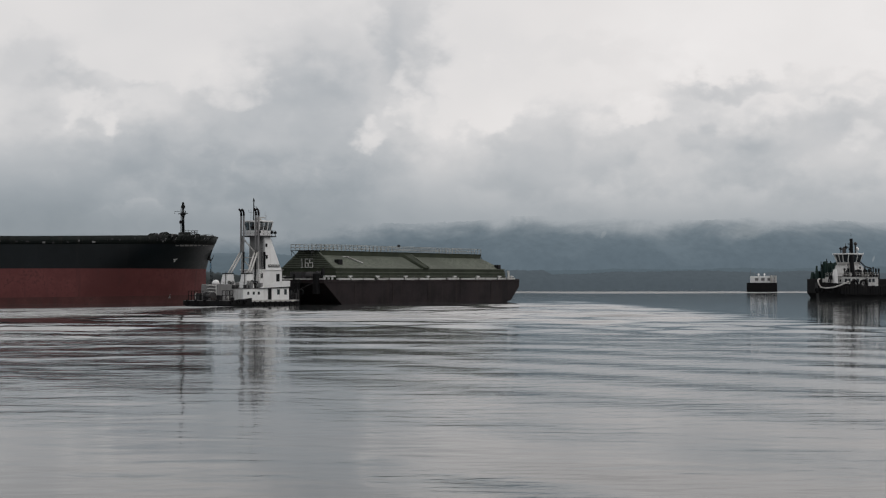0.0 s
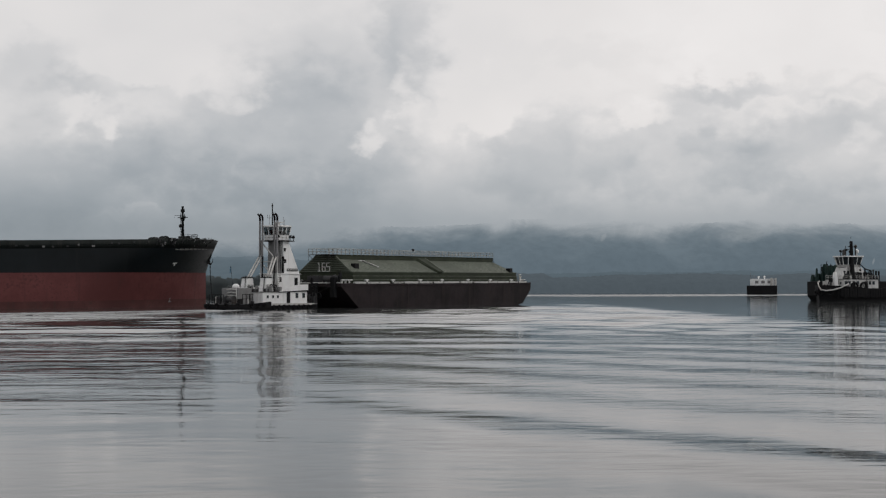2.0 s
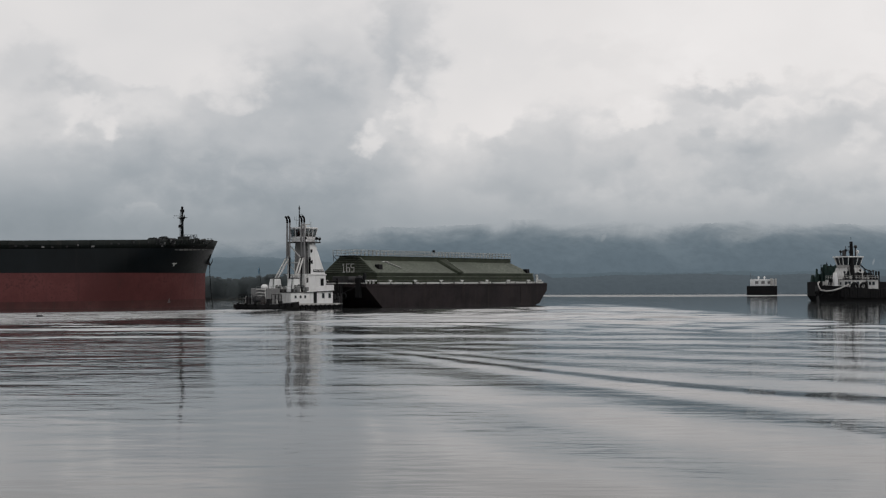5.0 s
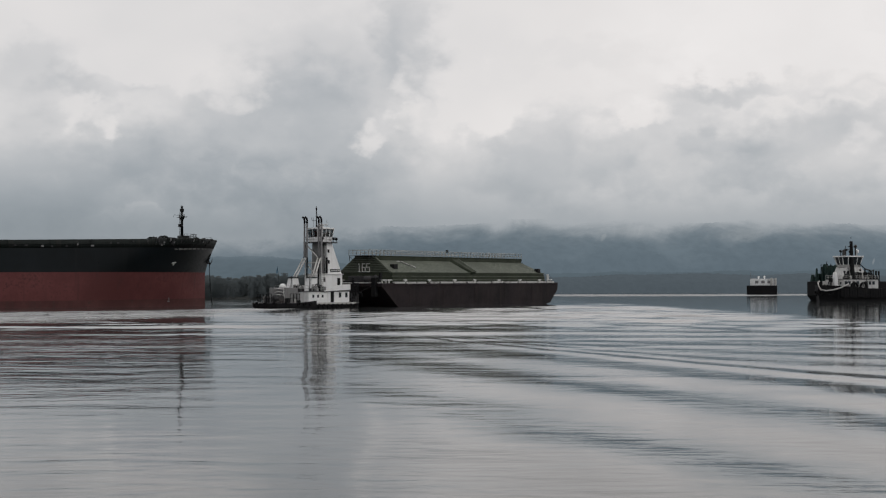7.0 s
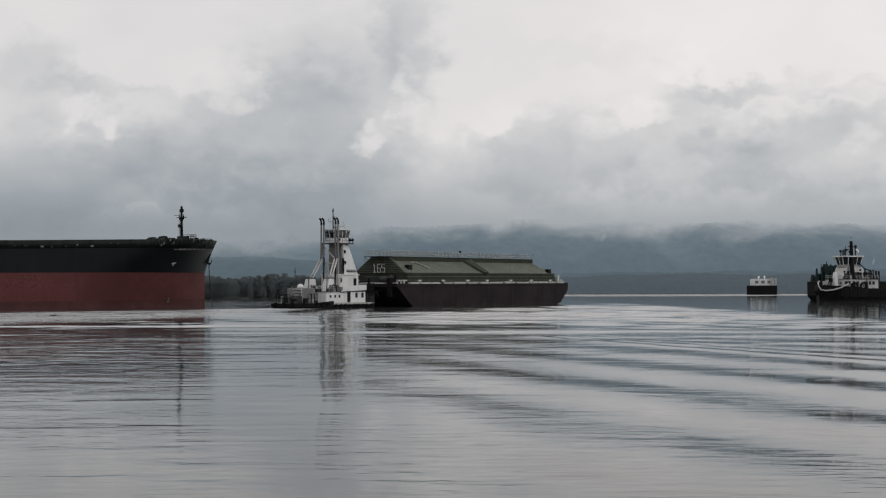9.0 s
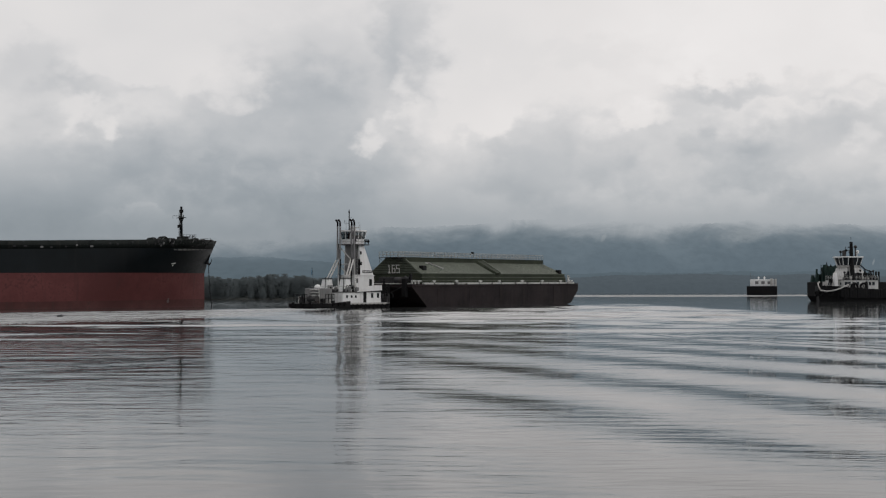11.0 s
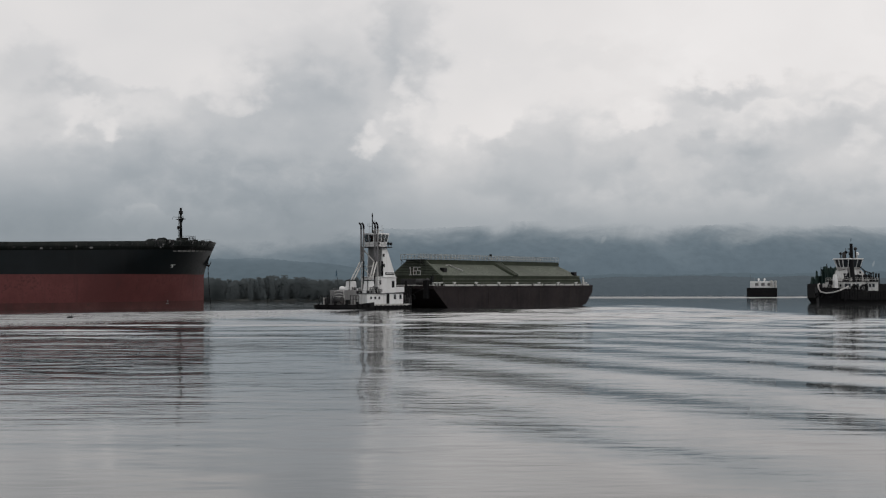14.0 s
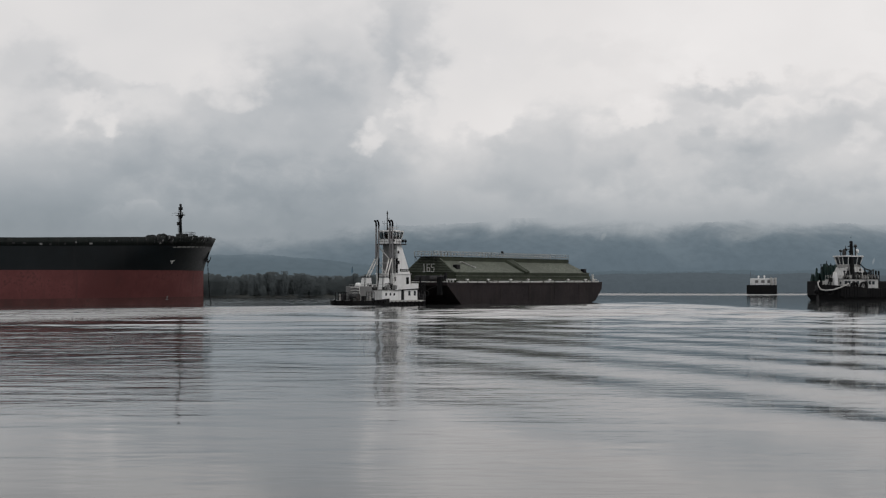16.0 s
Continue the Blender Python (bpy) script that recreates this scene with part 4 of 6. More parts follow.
    door = part("door", bm, M_BLACK, house, "dark steel door")
    door.matrix_basis = pose(-0.35, -4.09, 1.0)
    bm = bm_new()
    add_tube(bm, [(0.3, -0.05, 0.95), (0.3, -0.14, 0.95), (0.18, -0.14, 0.95)], 0.02, 6)
    part("handle", bm, M_PIPE, door)
    # second tier under the tower
    bm = bm_new()
    add_box(bm, -1.0, 5.3, -2.05, 2.05, 3.2, 6.2, 0.05)
    tier = part("second_tier", bm, M_WHITE, tug)
    bm = bm_new()
    add_box(bm, -0.42, 0.42, -0.04, 0.04, 0, 1.95, 0.02)
    ob = part("door", bm, M_BLACK, tier, "dark steel door")
    ob.matrix_basis = pose(4.15, -2.09, 3.6)
    bm = bm_new()
    add_box(bm, -0.3, 0.3, -0.03, 0.03, -0.45, 0.45, 0.02)
    for x, z in ((-0.2, 5.2),):
        ob = part("vent", bm, M_STEEL, tier)
        ob.matrix_basis = pose(x, -2.08, z)
    bm = bm_new()
    add_box(bm, -1.15, 5.5, -2.2, 2.2, 6.2, 6.32, 0.02)
    part("tier_roof", bm, M_WHITE, tug)
    # tower
    tower = thing_part("tower", tug)
    bm = bm_new()
    base = [(0.9, -2.0), (5.2, -2.0), (5.2, 2.0), (0.9, 2.0)]
    top = [(0.9, -1.75), (2.45, -1.75), (2.45, 1.75), (0.9, 1.75)]
    add_prism(bm, base, 6.32, 12.1, top, 0.04)
    part("tower_wall", bm, M_WHITE, tower)
    # the trunk's grey paint holds the shade of the tower's after face
    bm = bm_new()
    add_prism(bm, [(0.2, -1.3), (0.95, -1.3), (0.95, 1.3), (0.2, 1.3)], 6.32, 12.1, [(0.2, -1.1), (0.95, -1.1), (0.95, 1.1), (0.2, 1.1)], 0.03)
    part("trunk", bm, M_GREY, tower)
    bm = bm_new()
    for y in (-1.85, 1.85):
        add_tube(bm, [(-0.9, y * 1.08, 3.1), (-0.9, y, 12.1)], 0.11, 8)
    part("tower_leg", bm, M_WHITE_DIRTY, tower)
    bm = bm_new()
    add_tube(bm, [(-0.9, 1.9, 12.0), (-0.9, -1.9, 8.6)], 0.12, 8)
    add_tube(bm, [(-0.9, -1.9, 8.4), (-0.9, 1.9, 8.4)], 0.08, 8)
    add_tube(bm, [(-0.9, 1.9, 8.3), (-0.9, -1.9, 5.0)], 0.10, 8)
    part("tower_brace", bm, M_WHITE_DIRTY, tower)
    bm = bm_new()
    add_box(bm, 0.75, 0.95, -1.98, -1.6, 6.4, 9.4, 0.03)
    part("tower_door", bm, M_BLACK, tower)
    bm = bm_new()
    add_box(bm, 1.6, 4.6, -2.1, -2.03, 6.75, 7.2, 0.02)
    board = part("name_board", bm, M_BLACK, tower, "dark name board with pale lettering bars")
    bm = bm_new()
    for x0, x1 in ((1.8, 2.25), (2.4, 2.9), (3.1, 3.7), (3.85, 4.4)):
        add_box(bm, x0, x1, -2.115, -2.1, 6.9, 7.06)
    part("lettering", bm, M_MARK, board)
    # wheelhouse with outward leaning windows
    wheel = thing_part("wheelhouse", tug)
    wheel.matrix_basis = pose(0.3, 0, 0)
    bm = bm_new()
    add_box(bm, -1.35, 3.2, -2.3, 2.3, 12.1, 12.28, 0.03)
    part("balcony", bm, M_STEEL, wheel)
    lo = [(-0.6, -1.55), (2.35, -1.55), (2.75, -1.0), (2.75, 1.0), (2.35, 1.55), (-0.6, 1.55)]
    hi = [(x * 1.12 + (0.1 if x > 0 else -0.1), y * 1.16) for x, y in lo]
    bm = bm_new()
    add_prism(bm, lo, 12.28, 13.25, [(x * 1.03, y * 1.04) for x, y in lo], 0.03)
    part("lower_wall", bm, M_WHITE, wheel)
    mid = [(x * 1.03, y * 1.04) for x, y in lo]
    bm = bm_new()
    add_prism(bm, [(1.3, -1.1), (2.1, -1.1), (2.1, 1.1), (1.3, 1.1)], 13.2, 14.0, [(1.6, -1.1), (2.3, -1.1), (2.3, 1.1), (1.6, 1.1)], 0.04)
    part("steering_console", bm, M_BLACK, wheel)
    bm = bm_new()
    add_box(bm, -0.35, 0.25, -0.35, 0.35, 13.25, 13.75, 0.06)
    add_box(bm, -0.45, -0.3, -0.32, 0.32, 13.7, 14.35, 0.06)
    part("helm_chair", bm, M_BLACK, wheel)
    bm = bm_new()
    add_box(bm, 1.2, 2.0, 0.5, 1.2, 14.2, 14.7, 0.04)
    part("overhead_console", bm, M_STEEL, wheel)
    leaning_panes(wheel, mid, hi, 13.25, 14.72, 1.0, 0.09, M_WHITE, M_CLEAR)
    bm = bm_new()
    add_prism(bm, [(x * 1.16 + 0.1 * (1 if x > 0 else -1), y * 1.22) for x, y in lo], 14.72, 15.0,
              [(x * 1.16 + 0.1 * (1 if x > 0 else -1), y * 1.22) for x, y in lo], 0.04)
    part("roof", bm, M_WHITE, wheel)
    rail("balcony_rail", tug, [(-0.95, -2.2, 12.28), (3.4, -2.2, 12.28), (3.4, 2.2, 12.28), (-0.95, 2.2, 12.28), (-0.95, -2.2, 12.28)], 0.95, 1.1, 0.022, M_STEEL)
    bm = bm_new()
    for x, y in ((2.9, -2.25), (1.9, -2.35), (-1.2, -2.2), (3.15, 1.6)):
        add_lathe(bm, [(0.05, -0.25), (0.22, -0.25), (0.26, 0.2), (0.05, 0.25)], 10, pose(x, y, 12.9, 70, 0, 40))
        add_tube(bm, [(x, y, 12.28), (x, y, 12.75)], 0.05, 6)
    part("searchlight", bm, M_BLACK, wheel)
    # mast, radar, aerials
    mast = thing_part("mast", tug)
    bm = bm_new()
    add_tube(bm, [(0, 0, 15), (0, 0, 18.2), (0, 0, 19.0)], 0.12, 8, 0.06)
    part("mast_pole", bm, M_BLACK, mast)
    bm = bm_new()
    add_tube(bm, [(0, 0, 16.3), (-0.3, 0.9, 16.4), (-0.3, 0.9, 16.9)], 0.04, 6)
    part("lamp_bracket", bm, M_BLACK, mast)
    bm = bm_new()
    add_tube(bm, [(0, 0, 17.4), (0.3, -0.5, 17.4)], 0.04, 6)
    part("lamp_bracket", bm, M_BLACK, mast)
    bm = bm_new()
    add_box(bm, -0.12, 0.12, -0.12, 0.12, 18.3, 18.7, 0.03)
    part("mast_lamp", bm, M_BLACK, mast)
    bm = bm_new()
    add_box(bm, -0.15, 0.15, -0.9, 0.9, 0.45, 0.62, 0.04)
    add_lathe(bm, [(0.03, 0), (0.2, 0), (0.2, 0.4), (0.03, 0.45)], 10)
    ob = part("radar", bm, M_WHITE_DIRTY, mast)
    ob.matrix_basis = pose(1.1, -0.6, 15.0, 0, 0, 35)
    for x, y, h in ((2.0, -0.9, 1.6), (2.2, 0.5, 1.9), (1.7, -1.4, 1.0), (0.6, 1.2, 2.0), (1.5, 0.9, 1.2)):
        bm = bm_new()
        add_tube(bm, [(x, y, 15), (x, y, 15 + h)], 0.03, 5)
        part("aerial", bm, M_GREY, mast)
    bm = bm_new()
    add_lathe(bm, [(0.03, 0), (0.35, 0.05), (0.4, 0.35), (0.25, 0.6), (0.03, 0.68)], 12, pose(1.9, 0.9, 15.0))
    part("radome", bm, M_GREY, mast)
    # funnels and the long exhaust pipes led up beside the tower
    for y, port in ((-2.9, 0), (1.5, 1)):
        funnel = thing_part("funnel", tug)
        bm = bm_new()
        add_prism(bm, [(-6.2, y - 0.8), (-3.9, y - 0.8), (-3.9, y + 0.8), (-6.2, y + 0.8)], 2.95, 5.45,
                  [(-5.7, y - 0.62), (-4.2, y - 0.62), (-4.2, y + 0.62), (-5.7, y + 0.62)], 0.06)
        part("casing", bm, M_WHITE, funnel)
        bm = bm_new()
        add_box(bm, -5.8, -4.1, y - 0.68, y + 0.68, 5.45, 5.62, 0.04)
        part("cap", bm, M_BLACK, funnel)
        for d in (-0.28, 0.34):
            yy = (1.55 if port else -1.9) + d
            bm = bm_new()
            add_tube(bm, [(-4.6, y + d, 5.5), (-4.2, y + d, 6.0), (-1.55, yy, 9.2)], 0.15, 10)
            part("slant_pipe", bm, M_WHITE_DIRTY, funnel, smooth=True)
            bm = bm_new()
            add_tube(bm, [(-1.62, yy, 9.0), (-1.25, yy, 9.6), (-1.2, yy, 15.9)], 0.17, 10)
            part("riser_pipe", bm, M_PIPE, funnel, smooth=True)
            bm = bm_new()
            add_tube(bm, [(-1.2, yy, 15.8), (-1.2, yy, 16.3), (-1.35, yy, 16.7), (-1.75, yy, 16.95)], 0.19, 10)
            part("pipe_tip", bm, M_BLACK, funnel, "sooty black exhaust tip", smooth=True)
        bm = bm_new()
        add_tube(bm, [(-1.5, (1.2 if port else -1.6), 3.0), (-1.2, (1.2 if port else -1.6), 9.4)], 0.14, 8)
        part("stay_post", bm, M_BLACK, funnel)
    bm = bm_new()
    add_torus(bm, 0.34, 0.09, pose(-4.6, -3.75, 4.0, 90, 0, 0))
    part("life_ring", bm, M_STEEL, tug, "dark life ring on the funnel casing", True)
    # engine-room top clutter between the funnels
    bm = bm_new()
    add_box(bm, -6.8, -3.5, -1.5, 0.9, 2.95, 3.6, 0.05)
    add_lathe(bm, [(0.05, 0), (0.3, 0), (0.3, 0.9), (0.45, 1.0), (0.45, 1.25), (0.05, 1.35)], 12, pose(-2.3, -2.6, 2.95))
    add_lathe(bm, [(0.05, 0), (0.3, 0), (0.3, 0.9), (0.45, 1.0), (0.45, 1.25), (0.05, 1.35)], 12, pose(-2.2, -0.6, 2.95))
    part("casing_vent", bm, M_STEEL, tug)
    rail("deck_rail", tug, [(-3.0, -4.1, 3.05), (-7.2, -4.1, 3.05), (-7.2, 4.1, 3.05)], 1.0, 0.9, 0.025, M_RAIL)
    bm = bm_new()
    for y in (-2.35, -1.85):
        add_tube(bm, [(-0.4, y, 6.3), (-2.4, y - 0.9, 3.1)], 0.05, 6)
    for i in range(9):
        f = i / 9
        add_tube(bm, [(-0.4 - 2 * f, -2.35 - 0.9 * f, 6.3 - 3.2 * f), (-0.4 - 2 * f, -1.85 - 0.9 * f, 6.3 - 3.2 * f)], 0.04, 5)
    part("stairway", bm, M_WHITE_DIRTY, tug)
    # after deck: towing winch house, hoses, fender, staff
    bm = bm_new()
    add_box(bm, -11.2, -7.6, -1.9, 1.9, 0.95, 3.7, 0.12)
    part("winch_house", bm, M_GREY, tug, "grey box housing on the after deck")
    bm = bm_new()
    add_lathe(bm, [(0.02, 0.75), (0.3, 0.7), (0.5, 0.55), (0.62, 0.3), (0.66, 0.0)], 16, pose(-9.3, 0.3, 3.7))
    part("raft_capsule", bm, M_WHITE, tug, "white domed capsule", True)
    bm = bm_new()
    for k in range(5):
        z = 1.2 + 0.55 * k
        add_tube(bm, [(-11.35, -1.6 - 0.05 * k, z), (-11.6, -0.6, z + 0.12), (-11.35, 0.5, z)], 0.11, 6)
    add_tube(bm, [(-11.3, -1.8, 0.95), (-11.3, -1.6, 3.7)], 0.1, 6)
    part("hose", bm, M_WHITE_DIRTY, tug, "pale coiled hoses", True)
    rail("stern_rack", tug, [(-13.7, 2.4, 1.0), (-13.7, 0.4, 1.0), (-12.3, 0.4, 1.0)], 1.55, 0.7, 0.06, M_BLACK)
    rail("stern_rack", tug, [(-12.2, -3.9, 1.0), (-9.6, -3.9, 1.0), (-9.6, -2.6, 1.0)], 1.6, 0.85, 0.06, M_BLACK)
    bm = bm_new()
    add_lathe(bm, [(0.1, -0.9), (0.7, -0.9), (0.7, -0.75), (0.4, -0.7), (0.4, 0.7), (0.7, 0.75), (0.7, 0.9), (0.1, 0.9)], 14, pose(-12.6, -1.4, 1.7, 90))
    part("winch_drum", bm, M_STEEL, tug)
    bm = bm_new()
    add_tube(bm, [(-7.4, 2.6, 3.0), (-7.9, 2.8, 7.6)], 0.035, 6)
    staff = part("flag_staff", bm, M_BLACK, tug)
    bm = bm_new()
    g = [[bm.verts.new((-7.86 - 0.17 * i + 0.02 * j, 2.8 + 0.06 * math.sin(2.2 * i + j), 7.5 - 0.24 * j - 0.14 * i)) for j in range(5)] for i in range(3)]
    for i in range(2):
        for j in range(4):
            bm.faces.new((g[i][j], g[i + 1][j], g[i + 1][j + 1], g[i][j + 1]))
    flag = part("flag", bm, M_FLAG, staff, "faded blue drooping flag")
    flag.modifiers.new("cloth", "SOLIDIFY").thickness = 0.03
    # push knees and deck winches forward
    for y in (-3.0, 3.0):
        bm = bm_new()
        add_side(bm, [(7.4, -0.8), (8.6, -0.8), (8.6, 4.6), (7.8, 4.6), (6.6, 1.0), (6.6, 0.9)], y - 0.55, y + 0.55, 0.06)
        part("push_knee", bm, M_RUBBER, tug, "black push knee against the barge")
    for y in (-2.6, 2.6):
        bm = bm_new()
        add_lathe(bm, [(0.1, -0.6), (0.55, -0.6), (0.55, -0.5), (0.3, -0.45), (0.3, 0.45), (0.55, 0.5), (0.55, 0.6), (0.1, 0.6)], 12, pose(6.3, y, 1.55, 90))
        add_box(bm, 5.8, 6.8, y - 0.7, y + 0.7, 0.95, 1.25, 0.04)
        part("deck_winch", bm, M_STEEL, tug)
    rail("fore_rail", tug, [(5.3, -4.2, 0.95), (7.2, -4.2, 0.95)], 1.05, 0.6, 0.04, M_STEEL)
    # gallows and line posts at the bow
    for x, y, h in ((7.1, -3.9, 4.4), (8.2, -2.4, 5.6), (8.2, 2.4, 5.6), (7.1, 3.9, 4.0)):
        bm = bm_new()
        add_tube(bm, [(x, y, 0.9), (x, y, h)], 0.2, 10)
        add_lathe(bm, [(0.05, 0), (0.36, 0.0), (0.36, 0.16), (0.05, 0.2)], 12, pose(x, y, h - 0.5))
        part("line_post", bm, M_BLACK, tug)
    bm = bm_new()
    add_tube(bm, [(8.2, -2.4, 5.0), (8.2, 2.4, 5.0)], 0.13, 8)
    part("gallows_bar", bm, M_BLACK, tug)
    for y in (-3.6, -1.2, 1.2, 3.6):
        bm = bm_new()
        add_torus(bm, 0.5, 0.2, pose(8.75, y, 2.2, 0, 90, 0))
        part("bow_tyre", bm, M_RUBBER, tug, "", True)
    # grilles, doors and pipe runs on the funnel casings and tower
    for y in (-2.9, 1.5):
        for x in (-5.5, -4.6):
            bm = bm_new()
            for k in range(5):
                add_box(bm, x - 0.28, x + 0.28, y - 0.86, y - 0.78, 3.35 + 0.2 * k, 3.47 + 0.2 * k)
            part("grille", bm, M_STEEL, tug)
        bm = bm_new()
        add_tube(bm, [(-6.25, y - 0.5, 2.95), (-5.85, y - 0.35, 5.9)], 0.07, 6)
        part("vent_pipe", bm, M_STEEL, tug)
    for x, z, w, h in ((1.3, 8.2, 0.5, 0.7), (1.25, 10.3, 0.4, 0.6)):
        bm = bm_new()
        add_box(bm, x - w / 2, x + w / 2, -1.97, -1.80, z, z + h, 0.03)
        part("port_light", bm, M_BLACK, tug)
    bm = bm_new()
    for k in range(16):
        add_tube(bm, [(0.62, -1.55, 6.6 + 0.34 * k), (0.62, -1.1, 6.6 + 0.34 * k)], 0.03, 5)
    for y in (-1.55, -1.1):
        add_tube(bm, [(0.62, y, 6.4), (0.62, y, 12.0)], 0.035, 6)
    part("tower_ladder", bm, M_STEEL, tug)
    rng = random.Random(17)
    for i in range(14):
        x, y = rng.uniform(-6.9, -1.6), rng.uniform(-3.9, -3.3) if i % 2 else rng.uniform(-0.8, 0.2)
        bm = bm_new()
        k = rng.uniform(0.14, 0.34)
        if i % 3:
            add_box(bm, x - k, x + k, y - k, y + k, 3.05, 3.05 + rng.uniform(0.35, 1.1), 0.04)
        else:
            add_lathe(bm, [(0.04, 0), (k, 0), (k, 0.8), (k * 0.7, 0.95), (0.04, 1.0)], 12, pose(x, y, 3.05))
        part("deck_gear", bm, rng.choice((M_STEEL, M_BLACK, M_GREY, M_WHITE_DIRTY)), tug)
    for i in range(10):
        x, y = rng.uniform(-13.2, -7.6), rng.uniform(-4.0, -2.2) if i % 2 else rng.uniform(2.0, 4.0)
        bm = bm_new()
        k = rng.uniform(0.15, 0.4)
        add_box(bm, x - k, x + k, y - k, y + k, 0.95, 0.95 + rng.uniform(0.4, 1.3), 0.05)
        part("deck_gear", bm, rng.choice((M_STEEL, M_BLACK, M_WHITE_DIRTY)), tug)
    # lashing gear at the tug's bow: ratchets, coiled wire and spare tyres
    rng = random.Random(52)
    for i in range(7):
        x, y = rng.uniform(5.6, 7.4), rng.uniform(-4.0, -2.0)
        bm = bm_new()
        if i % 2:
            add_torus(bm, rng.uniform(0.3, 0.45), 0.12, pose(x, y, 1.1 + 0.22 * (i % 3), 8 * i, 5, 0), 16)
        else:
            add_box(bm, x - 0.22, x + 0.22, y - 0.3, y + 0.3, 0.95, 0.95 + rng.uniform(0.8, 1.9), 0.05)
        part("wire_coil" if i % 2 else "ratchet_box", bm, M_BLACK if i % 2 else M_STEEL, tug)
    for y, z in ((-2.6, 4.75), (2.6, 4.75)):
        bm = bm_new()
        add_tube(bm, [(6.3, y, 1.7), (10.6, y * 2.6, z)], 0.035, 5)
        part("face_wire", bm, M_STEEL, tug)
    return tug


tug = build_tug()


# ---- covered cargo barge ----
# Local axes: x forward from the after deck edge, y to port.
BARGE_FROM = 10.2                 # metres ahead of the tug's origin
BL, BH = 69.2, 7.8                # length and half beam


def digit_strokes(ch):
    return {"1": [((0.5, 0), (0.5, 1)), ((0.25, 0), (0.75, 0)), ((0.28, 0.86), (0.5, 1))],
            "6": [((0.9, 1), (0.1, 1)), ((0.1, 1), (0.1, 0)), ((0.1, 0), (0.9, 0)), ((0.9, 0), (0.9, 0.52)), ((0.9, 0.52), (0.1, 0.52))],
            "5": [((0.9, 1), (0.1, 1)), ((0.1, 1), (0.1, 0.55)), ((0.1, 0.55), (0.9, 0.55)), ((0.9, 0.55), (0.9, 0)), ((0.9, 0), (0.1, 0))]}[ch]


def build_barge():
    barge = thing("cargo_barge", barge_pose(0), "dark brown steel barge with a moss-green ridged cargo cover", "barge")
    bm = bm_new()
    add_side(bm, [(0, 4.55), (0, 3.9), (4.9, 0.15), (6.5, -0.9), (61, -0.9), (65.6, 0.0), (69.0, 2.9), (69.2, 4.55)], -BH, BH, 0.05)
    part("hull", bm, M_BARGE, barge, "dark brown hull plating with rust streaks")
    # plate seams and rub rails along the side
    bm = bm_new()
    add_box(bm, 0.8, 68.6, -BH - 0.09, -BH, 4.05, 4.25, 0.03)
    add_box(bm, 0.8, 68.6, BH, BH + 0.09, 4.05, 4.25, 0.03)
    part("rub_rail", bm, M_BARGE, barge)
    bm = bm_new()
    add_box(bm, -0.03, 0.03, -0.012, 0.012, 0, 3.6, 0.005)
    seam = finish(bm, "plate_seam", M_BARGE)
    for i in range(5):
        more("plate_seam", seam, barge, pose(9.0 + 12.0 * i, -BH - 0.02, 0.35))
    # pale worn deck edge in lengths with gaps between
    rng = random.Random(8)
    x = 4.2
    while x < 67:
        ln = min(rng.choice((3.4, 4.6, 5.6)), 68.4 - x)
        bm = bm_new()
        add_box(bm, x, x + ln, -BH - 0.02, -BH + 0.5, 4.45, 4.78 + rng.uniform(0, 0.12), 0.04)
        part("deck_edge", bm, M_PALE, barge, "pale worn deck edge")
        x += ln + rng.choice((0.25, 0.5, 1.3))
    bm = bm_new()
    add_box(bm, 0.05, 0.5, -BH + 0.1, BH - 0.1, 4.5, 4.75, 0.04)
    part("after_deck_edge", bm, M_PALE, barge)
    # kevels
    bm = bm_new()
    add_box(bm, -0.16, 0.16, -0.2, 0.2, 0, 0.62, 0.04)
    add_box(bm, -0.62, 0.55, -0.24, 0.24, 0.46, 0.72, 0.06)
    kevel = finish(bm, "kevel", M_MARK)
    for x in (8.9, 17.3, 26.6, 34.4, 44.2, 53.2, 62.0):
        more("kevel", kevel, barge, pose(x - 0.3, -BH + 0.75, 4.55, 0, 0, rng.uniform(-10, 10)))
        more("kevel", kevel, barge, pose(x - 0.3, BH - 0.75, 4.55))
    for x, y in ((1.2, -6.9), (2.4, -6.9), (3.5, -6.9), (0.9, 4.0), (0.9, 5.2), (0.9, 2.6), (67.2, -6.7), (68.2, -6.2), (66.2, -6.9)):
        ob = more("kevel", kevel, barge, pose(x, y, 4.55, 0, 0, 40 + 30 * x))
    # stepped lower coaming
    steps = ((7.05, 4.55, 5.25, 0.0), (6.95, 5.35, 5.95, 0.18), (6.8, 6.05, 6.7, 0.36))
    for half, z0, z1, inn in steps:
        bm = bm_new()
        add_box(bm, 4.5 + inn, 64.6 - inn, -half, half, z0 - 0.1, z1, 0.06)
        part("coaming_step", bm, M_RIB, barge, "dark green coaming plank")
    for half, z0, z1, inn in steps:
        for y in (-half - 0.05, half - 0.05):
            bm = bm_new()
            add_box(bm, 4.4, 64.6, y, y + 0.12, z1 - 0.1, z1 + 0.03, 0.02)
            part("coaming_lip", bm, M_ROOF, barge, "moss-green lip")
    # cover: gable after end, hipped fore end
    cover = thing_part("cargo_cover", barge)
    x0, x1 = 4.9, 64.2
    bm = bm_new()
    sec = [(-6.75, 6.6), (-2.5, 9.15), (-2.5, 9.9), (2.5, 9.9), (2.5, 9.15), (6.75, 6.6)]
    a = [bm.verts.new((x0 + (0.0 if z < 7 else 0.35), y, z)) for y, z in sec]
    b = [bm.verts.new((x1 - (0.0 if z < 7 else 3.0), y, z)) for y, z in sec]
    _close(bm, a, b, 0.03, None)
